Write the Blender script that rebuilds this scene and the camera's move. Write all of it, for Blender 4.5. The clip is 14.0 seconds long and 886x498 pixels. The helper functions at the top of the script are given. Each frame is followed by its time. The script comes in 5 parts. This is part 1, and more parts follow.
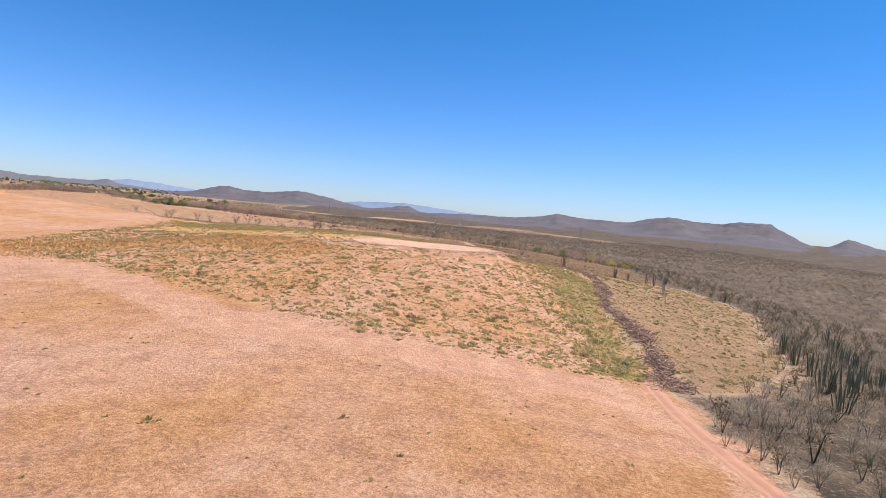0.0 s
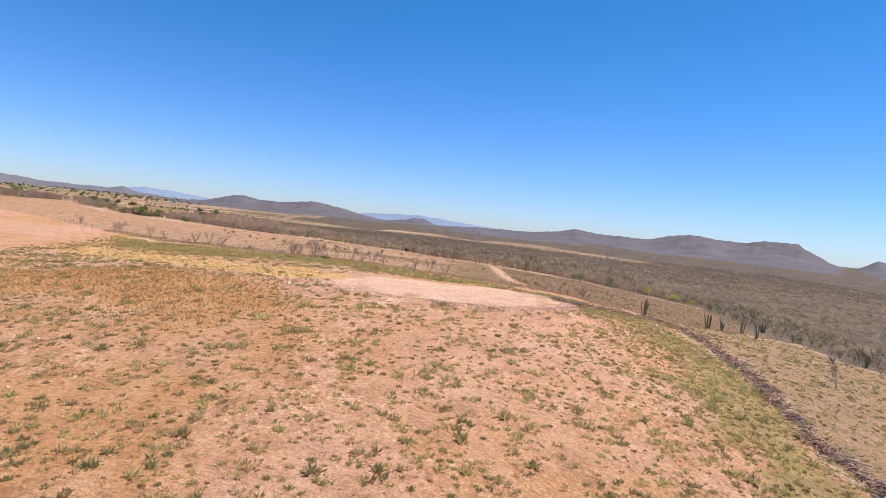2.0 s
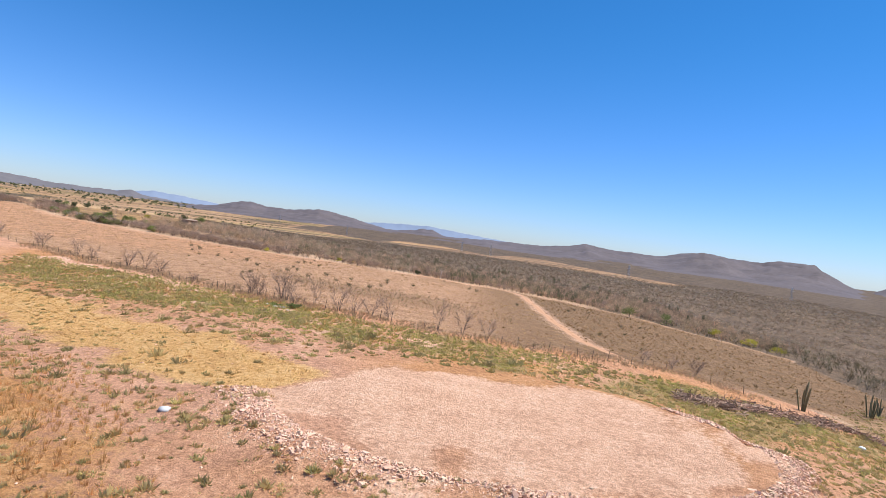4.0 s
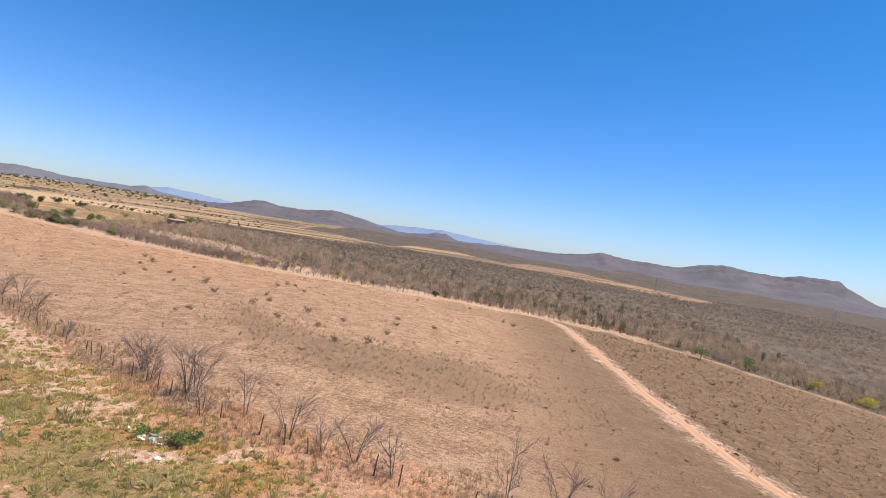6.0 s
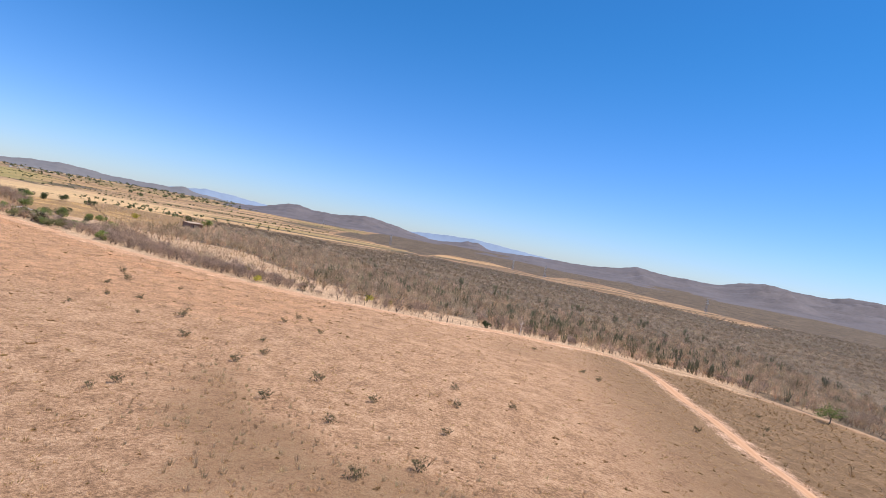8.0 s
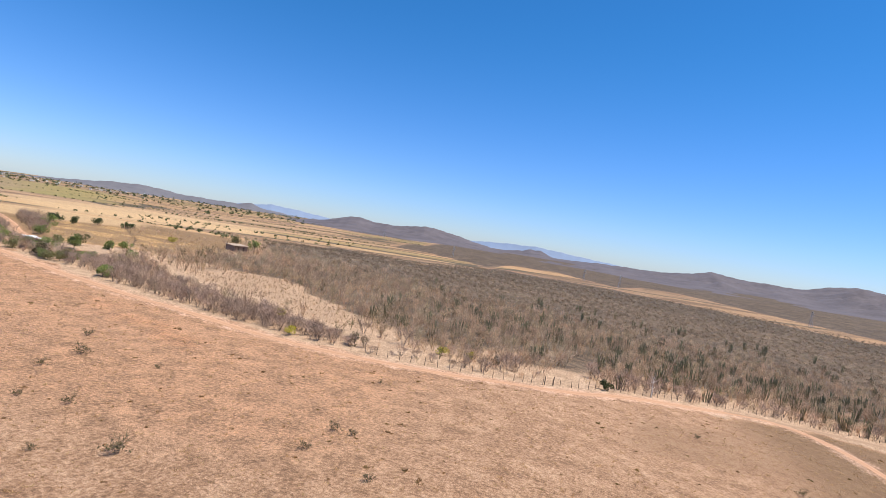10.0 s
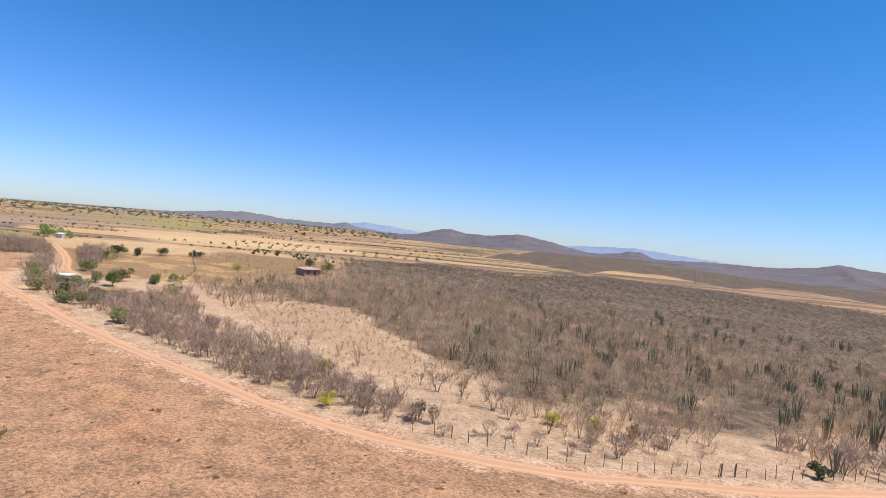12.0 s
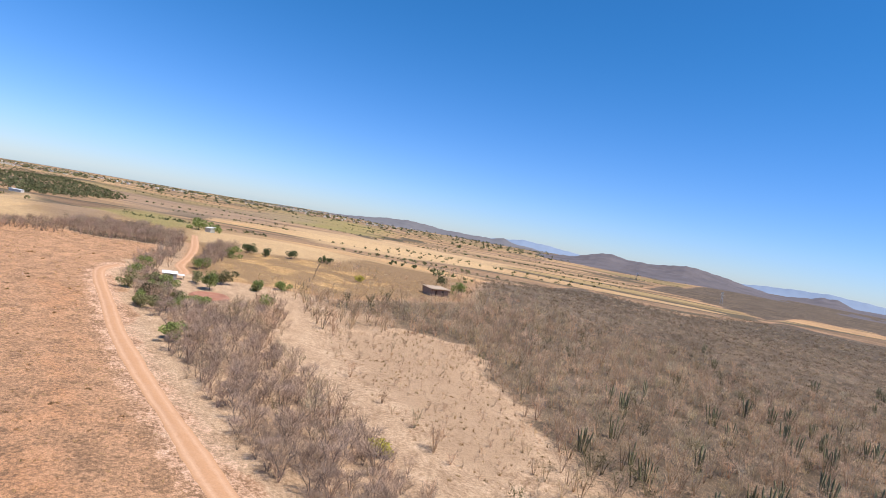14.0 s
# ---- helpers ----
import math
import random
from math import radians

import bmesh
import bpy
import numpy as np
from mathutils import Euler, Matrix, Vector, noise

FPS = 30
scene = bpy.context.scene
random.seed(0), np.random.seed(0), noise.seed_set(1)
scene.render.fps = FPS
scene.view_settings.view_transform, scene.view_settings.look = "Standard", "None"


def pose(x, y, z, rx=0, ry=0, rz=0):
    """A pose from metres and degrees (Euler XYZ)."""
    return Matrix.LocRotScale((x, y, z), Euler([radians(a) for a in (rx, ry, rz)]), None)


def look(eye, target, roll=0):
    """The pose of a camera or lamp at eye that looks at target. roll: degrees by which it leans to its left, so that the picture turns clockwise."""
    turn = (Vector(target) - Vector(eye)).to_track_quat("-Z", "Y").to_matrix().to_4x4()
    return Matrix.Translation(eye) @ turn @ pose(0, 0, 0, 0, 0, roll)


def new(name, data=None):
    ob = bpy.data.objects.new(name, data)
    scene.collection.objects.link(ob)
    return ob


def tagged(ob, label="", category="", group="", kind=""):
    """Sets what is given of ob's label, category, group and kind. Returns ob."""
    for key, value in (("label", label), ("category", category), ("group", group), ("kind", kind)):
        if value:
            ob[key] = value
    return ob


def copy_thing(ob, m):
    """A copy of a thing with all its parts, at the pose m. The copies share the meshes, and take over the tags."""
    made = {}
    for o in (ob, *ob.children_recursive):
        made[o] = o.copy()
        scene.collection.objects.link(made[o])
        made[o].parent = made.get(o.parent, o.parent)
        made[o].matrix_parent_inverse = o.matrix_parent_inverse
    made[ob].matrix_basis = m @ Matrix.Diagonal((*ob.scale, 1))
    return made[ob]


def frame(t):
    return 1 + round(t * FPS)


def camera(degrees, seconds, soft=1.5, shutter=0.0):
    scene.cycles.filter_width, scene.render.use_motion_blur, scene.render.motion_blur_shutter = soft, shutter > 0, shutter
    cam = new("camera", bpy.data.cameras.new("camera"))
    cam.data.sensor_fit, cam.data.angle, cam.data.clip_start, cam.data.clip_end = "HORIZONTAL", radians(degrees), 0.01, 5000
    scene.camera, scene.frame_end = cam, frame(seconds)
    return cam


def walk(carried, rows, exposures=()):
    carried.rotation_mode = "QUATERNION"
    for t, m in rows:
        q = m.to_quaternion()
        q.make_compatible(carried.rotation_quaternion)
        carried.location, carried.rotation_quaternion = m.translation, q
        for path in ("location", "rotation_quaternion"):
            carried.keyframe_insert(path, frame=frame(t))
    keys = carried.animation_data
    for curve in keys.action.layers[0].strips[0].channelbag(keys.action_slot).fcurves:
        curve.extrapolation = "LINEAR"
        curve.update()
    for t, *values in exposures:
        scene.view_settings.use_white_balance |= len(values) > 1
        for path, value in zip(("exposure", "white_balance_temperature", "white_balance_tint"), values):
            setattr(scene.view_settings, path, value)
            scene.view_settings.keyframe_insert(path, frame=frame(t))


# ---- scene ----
cam = camera(75.0, 14.0, soft=0.7)
PATH = [
    (0, (1.236, 4.393, 21.842), (1.218, 6.388, 21.711), 4.9),
    (0.5, (0.527, 19.701, 22.1), (0.492, 21.697, 21.981), 5.1),
    (1, (-0.54, 34.552, 22.447), (-0.588, 36.549, 22.338), 5.3),
    (1.5, (-1.742, 49.078, 22.797), (-1.802, 51.074, 22.697), 5.5),
    (2, (-3.117, 62.261, 23.492), (-3.189, 64.258, 23.4), 5.9),
    (2.5, (-4.671, 75.441, 24.224), (-4.752, 77.438, 24.139), 6.2),
    (3, (-6.257, 88.379, 24.972), (-6.349, 90.375, 24.894), 6.6),
    (3.5, (-7.961, 100.578, 25.46), (-8.063, 102.574, 25.389), 6.9),
    (3.7, (-8.923, 104.884, 25.532), (-9.021, 106.881, 25.469), 7.2),
    (5.8, (-16.5, 152.332, 27.673), (-16.638, 154.326, 27.623), 8.5),
    (6, (-17.155, 156.073, 27.915), (-17.301, 158.068, 27.865), 8.9),
    (6.5, (-19.319, 165.538, 28.28), (-19.481, 167.531, 28.233), 9.7),
    (7, (-21.649, 174.438, 28.527), (-21.824, 176.43, 28.485), 10.4),
    (7.5, (-24.07, 183.157, 28.668), (-24.283, 185.146, 28.63), 10.7),
    (8, (-26.67, 191.256, 28.875), (-26.924, 193.24, 28.835), 10.6),
    (8.2, (-27.606, 194.344, 28.989), (-27.867, 196.326, 28.948), 10.6),
    (10.3, (-41.43, 236.823, 31.497), (-41.939, 238.756, 31.45), 8.7),
    (10.5, (-42.354, 240.429, 31.485), (-42.894, 242.354, 31.437), 8.4),
    (11, (-44.504, 248.717, 31.679), (-45.119, 250.619, 31.627), 7.5),
    (11.5, (-46.551, 256.515, 31.792), (-47.243, 258.391, 31.741), 6.6),
    (12, (-48.683, 263.888, 32.032), (-49.451, 265.733, 31.978), 5.6),
    (12.5, (-50.627, 271.365, 32.342), (-51.493, 273.167, 32.287), 5.7),
    (13, (-52.754, 278.286, 32.79), (-53.722, 280.035, 32.731), 7.0),
    (13.5, (-55.045, 285.024, 33.426), (-56.132, 286.702, 33.362), 9.0),
    (14, (-58.314, 292.607, 33.876), (-59.549, 294.179, 33.806), 10.3),
]
walk(cam, [(t, look(eye, target, roll)) for t, eye, target, roll in PATH])

# ---- light ----
SUN_EL, SUN_AZ = radians(62), radians(76)          # elevation; azimuth from +y towards +x
world = bpy.data.worlds.new("sky")
scene.world = world
world.use_nodes = True
_wn = world.node_tree.nodes
_sky = _wn.new("ShaderNodeTexSky")
_sky.sky_type, _sky.sun_disc = "NISHITA", False
_sky.sun_elevation, _sky.sun_rotation = SUN_EL, SUN_AZ
_sky.altitude, _sky.air_density, _sky.dust_density, _sky.ozone_density = 0, 1.0, 0.05, 3.0
_wn["Background"].inputs["Strength"].default_value = 0.098
_deep = _wn.new("ShaderNodeHueSaturation")
_deep.inputs["Saturation"].default_value = 1.15
_geo = _wn.new("ShaderNodeTexCoord")
_up = _wn.new("ShaderNodeSeparateXYZ")
_air = _wn.new("ShaderNodeValToRGB")                # the air's tint, from the horizon up
_air.color_ramp.interpolation = "EASE"
_air.color_ramp.elements[0].position, _air.color_ramp.elements[0].color = 0.0, (0.66, 0.87, 1.44, 1)
_air.color_ramp.elements[1].position, _air.color_ramp.elements[1].color = 0.40, (0.345, 0.90, 1.27, 1)
_tint = _wn.new("ShaderNodeMix")
_tint.data_type, _tint.blend_type = "RGBA", "MULTIPLY"
_tint.inputs["Factor"].default_value = 1.0
_wl = world.node_tree.links
_wl.new(_sky.outputs[0], _deep.inputs["Color"])
_wl.new(_geo.outputs["Generated"], _up.inputs[0])
_wl.new(_up.outputs["Z"], _air.inputs["Fac"])
_wl.new(_deep.outputs[0], _tint.inputs[6])
_wl.new(_air.outputs["Color"], _tint.inputs[7])
_wl.new(_tint.outputs[2], _wn["Background"].inputs["Color"])
sun = new("sun", bpy.data.lights.new("sun", "SUN"))
sun.data.energy, sun.data.angle, sun.data.color = 5.2, radians(0.53), (1.0, 0.95, 0.86)
sun.matrix_world = look((200 * math.sin(SUN_AZ), 200 * math.cos(SUN_AZ), 200 * math.tan(SUN_EL)), (0, 0, 0))
scene.view_settings.exposure = 0.2

# ---- materials ----
def material(name, rough=0.9):
    m = bpy.data.materials.new(name)
    m.use_nodes = True
    b = m.node_tree.nodes["Principled BSDF"]
    b.inputs["Roughness"].default_value = rough
    b.inputs["Specular IOR Level"].default_value = 0.25
    return m, m.node_tree.nodes, m.node_tree.links, b


def link_noise(n, l, scale, detail=4.0, rough=0.6, coords=None):
    t = n.new("ShaderNodeTexNoise")
    t.inputs["Scale"].default_value, t.inputs["Detail"].default_value, t.inputs["Roughness"].default_value = scale, detail, rough
    if coords:
        l.new(coords, t.inputs["Vector"])
    return t


def ramp(n, l, src, stops):
    r = n.new("ShaderNodeValToRGB")
    el = r.color_ramp.elements
    while len(el) < len(stops):
        el.new(0.5)
    for e, (p, c) in zip(el, stops):
        e.position, e.color = p, (*c, 1)
    l.new(src, r.inputs["Fac"])
    return r.outputs["Color"]


def mix(n, l, fac, a, b, kind="MIX"):
    m = n.new("ShaderNodeMix")
    m.data_type, m.blend_type = "RGBA", kind
    for sock, v in ((m.inputs["Factor"], fac), (m.inputs[6], a), (m.inputs[7], b)):
        if isinstance(v, (int, float)):
            sock.default_value = v
        elif isinstance(v, tuple):
            sock.default_value = (*v, 1)
        else:
            l.new(v, sock)
    return m.outputs[2]


def math_node(n, l, op, a, b=0.0, clamp=False):
    m = n.new("ShaderNodeMath")
    m.operation, m.use_clamp = op, clamp
    for sock, v in zip(m.inputs, (a, b)):
        if isinstance(v, (int, float)):
            sock.default_value = v
        else:
            l.new(v, sock)
    return m.outputs[0]


def mottled(name, a, b, scale, rough=0.9, bump=0.0, island=False, spread=0.25, fine=8.0, thin=0.0):
    """Two colours mixed by coarse and fine noise in world space, with a shade of its own for each object or island."""
    m, n, l, p = material(name, rough)
    geo = n.new("ShaderNodeNewGeometry")
    c1 = link_noise(n, l, scale, 5, 0.6, geo.outputs["Position"])
    c2 = link_noise(n, l, scale * fine, 3, 0.6, geo.outputs["Position"])
    f = math_node(n, l, "ADD", math_node(n, l, "MULTIPLY", c1.outputs["Fac"], 0.6), math_node(n, l, "MULTIPLY", c2.outputs["Fac"], 0.4))
    col = ramp(n, l, f, [(0.32, a), (0.68, b)])
    if island:                                          # one tone for each plant or stone
        own = n.new("ShaderNodeAttribute")
        own.attribute_name = "tone"
        rnd = own.outputs["Fac"]
        hue = ramp(n, l, rnd, [(0.0, (1.0, 0.93, 0.84)), (0.33, (1.05, 1.0, 0.98)), (0.6, (0.93, 1.0, 0.86)), (1.0, (1.04, 0.97, 0.92))])
        col = mix(n, l, 1.0, col, hue, "MULTIPLY")
        blink = n.new("ShaderNodeMath")
        blink.operation = "FRACT"
        l.new(math_node(n, l, "MULTIPLY", rnd, 7.3), blink.inputs[0])
        rnd = blink.outputs[0]
    else:
        rnd = n.new("ShaderNodeObjectInfo").outputs["Random"]
    shade = math_node(n, l, "ADD", math_node(n, l, "MULTIPLY", rnd, 2 * spread), 1 - spread)
    hsv = n.new("ShaderNodeHueSaturation")
    l.new(shade, hsv.inputs["Value"])
    l.new(col, hsv.inputs["Color"])
    l.new(hsv.outputs["Color"], p.inputs["Base Color"])
    if thin:                                            # leaves and blades let light through
        lit = n.new("ShaderNodeBsdfTranslucent")
        both = n.new("ShaderNodeMixShader")
        both.inputs["Fac"].default_value = thin
        l.new(hsv.outputs["Color"], lit.inputs["Color"])
        l.new(p.outputs["BSDF"], both.inputs[1])
        l.new(lit.outputs["BSDF"], both.inputs[2])
        l.new(both.outputs[0], n["Material Output"].inputs["Surface"])
    if bump:
        bp = n.new("ShaderNodeBump")
        bp.inputs["Strength"].default_value, bp.inputs["Distance"].default_value = bump, 0.1
        l.new(c2.outputs["Fac"], bp.inputs["Height"])
        l.new(bp.outputs["Normal"], p.inputs["Normal"])
    return m


# ---- shape of the land ----
HILLS = [(-10, 150, 60, 8.5), (-20, 240, 60, 7.8), (40, 80, 55, 0.7), (60, 300, 80, 3.2), (-90, 310, 70, 4.2), (-180, 380, 80, 0.2),
         (0, 430, 110, 2), (-250, 480, 130, 8.4), (150, 480, 170, -2.5), (-150, 200, 110, -0.9), (0, 0, 90, 9.7), (120, 150, 110, -3),
         (-350, 250, 180, 16.1), (-100, 700, 220, 4.9), (-12, 140, 30, 2.2), (-32, 197, 28, 0.1), (30, 90, 24, -3.3), (46, 190, 24, 0.9),
         (-40, 232, 35, -0.1), (12, 270, 30, -1.8), (-85, 240, 35, -0.5), (-30, 100, 35, -1.1)]
PAD = (-5.5, 155.0, 19.0, 13.0, 0.0, 12.6)            # centre, half axes, turn, level
POND = (-166.5, 357.0)


def waves(x, y, size, seed):
    """Smooth pseudo-random relief between about -1 and 1."""
    r = np.random.RandomState(seed)
    out = np.zeros_like(x)
    for _ in range(7):
        a, k, p = r.uniform(0, 2 * np.pi), 2 * np.pi / (size * r.uniform(0.6, 1.7)), r.uniform(0, 6.28)
        out += np.sin(k * (x * np.cos(a) + y * np.sin(a)) + p + 0.8 * np.sin(k * 0.7 * (y * np.cos(a) - x * np.sin(a)) + 2 * p))
    return out / 3.2


def smooth(v, lo, hi):
    t = np.clip((v - lo) / (hi - lo), 0, 1)
    return t * t * (3 - 2 * t)


def pad_radius(x, y):
    x, y = x + 1.1 * waves(x, y, 9, 15), y + 0.8 * waves(x, y, 7, 16)
    cx, cy, a, b, turn, _ = PAD
    u, v = (x - cx) * np.cos(turn) + (y - cy) * np.sin(turn), (y - cy) * np.cos(turn) - (x - cx) * np.sin(turn)
    return (np.abs(u / a) ** 2.4 + np.abs(v / b) ** 2.4) ** (1 / 2.4)


def land(x, y):
    """Height of the ground."""
    x, y = np.asarray(x, float), np.asarray(y, float)
    z = np.full_like(x, -4.0)
    for a, b, s, h in HILLS:
        z = z + h * np.exp(-((x - a) ** 2 + (y - b) ** 2) / (2 * s * s))
    far = smooth(np.hypot(x + 30, y - 200), 500, 1500)
    z = z + waves(x, y, 40, 1) * 0.22 * (1 - far) + waves(x, y, 9, 2) * 0.05 * (1 - far)
    z = z + waves(x, y, 700, 3) * 3.0 * far
    z = z - 26.0 * smooth(-x - 0.9 * y, 0, 2500) * smooth(-x, 700, 3500)
    r = pad_radius(x, y)
    z = z + (np.maximum(PAD[5] + waves(x, y, 8, 5) * 0.05, z) - z) * (1 - smooth(r, 0.98, 1.26))
    d = np.hypot(x - POND[0], y - POND[1])
    z = z - 0.15 * (1 - smooth(d, 3.0, 6.0))
    return z


def inside(x, y, poly, soft):
    """1 inside a polygon, 0 outside, with a soft edge."""
    x, y = np.asarray(x, float), np.asarray(y, float)
    best, odd = np.full(x.shape, 1e9), np.zeros(x.shape, bool)
    for (ax, ay), (bx, by) in zip(poly, poly[1:] + poly[:1]):
        dx, dy = bx - ax, by - ay
        t = np.clip(((x - ax) * dx + (y - ay) * dy) / (dx * dx + dy * dy + 1e-9), 0, 1)
        best = np.minimum(best, np.hypot(x - ax - t * dx, y - ay - t * dy))
        cross = ((ay > y) != (by > y)) & (x < (bx - ax) * (y - ay) / (by - ay + 1e-12) + ax)
        odd ^= cross
    return smooth(np.where(odd, best, -best), -soft, soft)


def near_line(x, y, line):
    """Distance to a polyline."""
    best = np.full(np.shape(x), 1e9)
    for (ax, ay), (bx, by) in zip(line, line[1:]):
        dx, dy = bx - ax, by - ay
        t = np.clip(((x - ax) * dx + (y - ay) * dy) / (dx * dx + dy * dy), 0, 1)
        best = np.minimum(best, np.hypot(x - ax - t * dx, y - ay - t * dy))
    return best


def curve_through(line, step):
    """Even points along a smooth curve through the given ones."""
    p = np.array(line, float)
    p = np.vstack([2 * p[0] - p[1], p, 2 * p[-1] - p[-2]])
    out = []
    for i in range(1, len(p) - 2):
        a, b, c, d = p[i - 1:i + 3]
        for t in np.linspace(0, 1, max(2, int(np.hypot(*(c - b)) / 0.5)), endpoint=False):
            out.append(0.5 * (2 * b + (c - a) * t + (2 * a - 5 * b + 4 * c - d) * t * t + (3 * b - a - 3 * c + d) * t ** 3))
    out = np.array(out + [p[-2]])
    s = np.r_[0, np.cumsum(np.hypot(*np.diff(out, axis=0).T))]
    k = np.linspace(0, s[-1], max(2, int(s[-1] / step)))
    return np.c_[np.interp(k, s, out[:, 0]), np.interp(k, s, out[:, 1])]


# lines and outlines of the plan
ROAD = [(-195.7, 350.9), (-187.9, 344), (-163.1, 336), (-140.3, 329.1), (-115.3, 323.2), (-92.2, 318.2), (-79.1, 317.1), (-66, 318.5), (-56, 321.9), (-45, 329.9),
        (-33, 338.5), (-17, 352), (-6, 359), (4, 361), (10.5, 352), (12.1, 330.2), (12.1, 304.5), (12.2, 275.4), (11.3, 251.9), (10.7, 230.1), (11.2, 210.2), (14.9, 196.6)]
BRANCH = [(-6, 360), (12, 366), (30, 369), (45, 359), (57, 345), (69, 332), (80, 312)]
LANE = [(-186, 350), (-188, 362), (-199, 367), (-215, 378), (-230, 387), (-243, 394), (-262, 404)]
PATHWAY = [(-160, 371), (-139, 359), (-117, 348), (-101, 342), (-88, 338), (-72, 333), (-60, 330)]
FENCE_A = [(-151.5, 269.3), (-127.8, 255.5), (-109.4, 246.2), (-79.9, 227.9), (-62.7, 215.8), (-45.2, 203.5), (-32.4, 195.5), (-23.2, 191.3), (-12.5, 189.4), (-1.8, 190.9), (7.1, 193.1), (15.7, 196.5), (23.3, 199.3), (33.2, 195.5)]
FENCE_B = [(-74, 321.8), (-66, 323), (-60, 324.5), (-54, 327), (-43, 335.5), (-34, 342.5), (-15, 358.5), (-6, 364), (10, 371), (30, 374)]
FRONT_TRACK = [(-119.7, 137.7), (-89.2, 118.2), (-52.6, 93.6), (-26.8, 73.5), (-10.6, 66.8), (3.1, 64.5), (13.2, 65), (20, 61), (22, 51.4), (22.1, 39.1), (22, 20)]
CLAY_TRACK = [(27, 74), (25.3, 65.4), (24.3, 57), (23.4, 49), (23.5, 41), (24, 28), (24, 14)]
WINDROW = [(15.7, 178.5), (25.4, 184), (31.7, 187), (41.8, 188.7), (44.5, 178), (42.7, 159.5), (37, 134), (35, 121), (36, 109.5), (34.7, 95), (28.5, 70)]
CLEARING = [(-141, 366), (-138, 387), (-129, 397), (-111, 378), (-96, 367), (-87, 358), (-81, 346), (-85, 340), (-93, 342), (-103, 346), (-124, 354)]
YARD = [(-155, 346), (-186, 352), (-200, 366), (-172, 384), (-157, 372)]
ORCHARD = [(-186, 366), (-214, 388), (-232, 405), (-228, 440), (-190, 440), (-172, 400), (-170, 376)]
GOLD = [(-100.3, 210.4), (-53.2, 179.6), (-30.3, 166.3), (-20.7, 157.5), (-24.1, 151.3), (-37.3, 156.5), (-56, 168.5), (-99.6, 195.6)]
RUST = [(-57.4, 162.5), (-41.2, 153.8), (-30.6, 148.1), (-23.8, 134.6), (-22.7, 125.9), (-31.7, 120), (-56.7, 136.9), (-93.6, 126.6), (-69.2, 111.3), (-109.7, 124.7), (-114, 149)]
GREEN = [(-113.6, 241.4), (-74.4, 220.5), (-43.1, 200.7), (-22.2, 186.5), (-9, 186.7), (5.2, 190.2), (-4.8, 171.9), (-19.1, 170.7), (-37.4, 180.4), (-62.7, 190.8), (-98.5, 214.7)]
DRY = [(-61.7, 257.5), (-34.5, 233.7), (-19.2, 238.3), (-1, 223.4), (-11.5, 207.1), (-22.6, 208), (-35.8, 211.6), (-55.2, 231.8)]
HILLTOP = [(-109.5, 129.5), (-50.2, 98.2), (-10.6, 73.1), (27.7, 70.9), (33.7, 99.8), (34.3, 121.4), (39.8, 153.5), (43.4, 186.5), (24.8, 190.7), (-10.8, 185.6), (-42.5, 195.7), (-79.7, 221.7), (-111.5, 239.3)]
WEEDY = [(31.1, 70.2), (46.6, 81), (57.4, 95.3), (76.7, 141.7), (95, 178), (98.8, 202.7), (96.6, 234.2), (70.5, 230.4), (41.9, 192.2), (44.6, 179.7), (42.1, 158.8), (35, 123), (35.4, 103.3)]
FIELD = [(-302.3, 330.4), (-151.5, 269.3), (-109.3, 247.1), (-45.1, 202.8), (-12.5, 189.4), (15.7, 196.5), (55, 207.1), (94.1, 299), (59.8, 341.6), (30, 366), (4, 361), (-33, 337.9), (-66, 318), (-115.3, 323.2), (-187.8, 345.9), (-198.8, 352.9), (-209.6, 364.8), (-226.5, 377.8), (-232.7, 370.9), (-240, 358), (-302.3, 345.5)]
STRAW_FAR = [(-300, 330), (-1200, 250), (-4800, 600), (-4800, 4800), (-900, 4800), (-420, 1500), (-300, 800), (-236, 560), (-170, 452), (-165, 392), (-190, 362), (-240, 390), (-255, 352)]


HOUSE_PLOT = [(-168, 376), (-140, 402), (-128, 420), (-160, 470), (-232, 455), (-225, 430), (-190, 425)]
SAND = [(-105.1, 238), (-76.4, 221.5), (-59.5, 209.5), (-45.9, 198.8), (-39.4, 192.5)]
REDS = [(-175, 339), (-141, 326), (-120, 320), (-101, 312), (-85, 306), (-78, 291), (-92, 296), (-112, 306), (-140, 318), (-185, 330)]
BROWN = [(11.6, 210.1), (11.7, 230.1), (13.3, 251.8), (14.8, 304.6), (14.9, 344.9), (30, 364), (56.8, 339.6), (77.3, 307.2), (94, 288.9), (88.2, 237.5), (55, 207.1)]
THICKET = [(-152, 341), (-155, 351), (-161, 368), (-153, 366), (-135, 352), (-112, 343), (-92, 336), (-80, 329), (-78, 322), (-100, 324), (-126, 330)]
STRIP = [(-437, 1019), (-390, 1240), (-300, 1220), (-200, 1100), (-163, 1030), (-166, 1300), (-79, 1400), (16, 1110), (80, 1350), (167, 1300), (205, 1110), (270, 870), (215, 800), (172, 841), (113, 902), (8, 976), (-76, 975), (-150, 1030), (-154, 939), (-181, 754), (-282, 822)]
HEDGE = [(-270, 373), (-275, 391), (-252, 394), (-238, 391), (-215, 377), (-202, 366), (-188, 354), (-172, 352), (-158, 341), (-170, 344), (-189, 348.5), (-199, 354), (-210, 366), (-227, 379), (-233, 371), (-238, 359), (-252, 352)]
HEDGE_END = [(-237, 300), (-238, 338), (-239, 352), (-252, 357), (-250, 338), (-249, 300)]
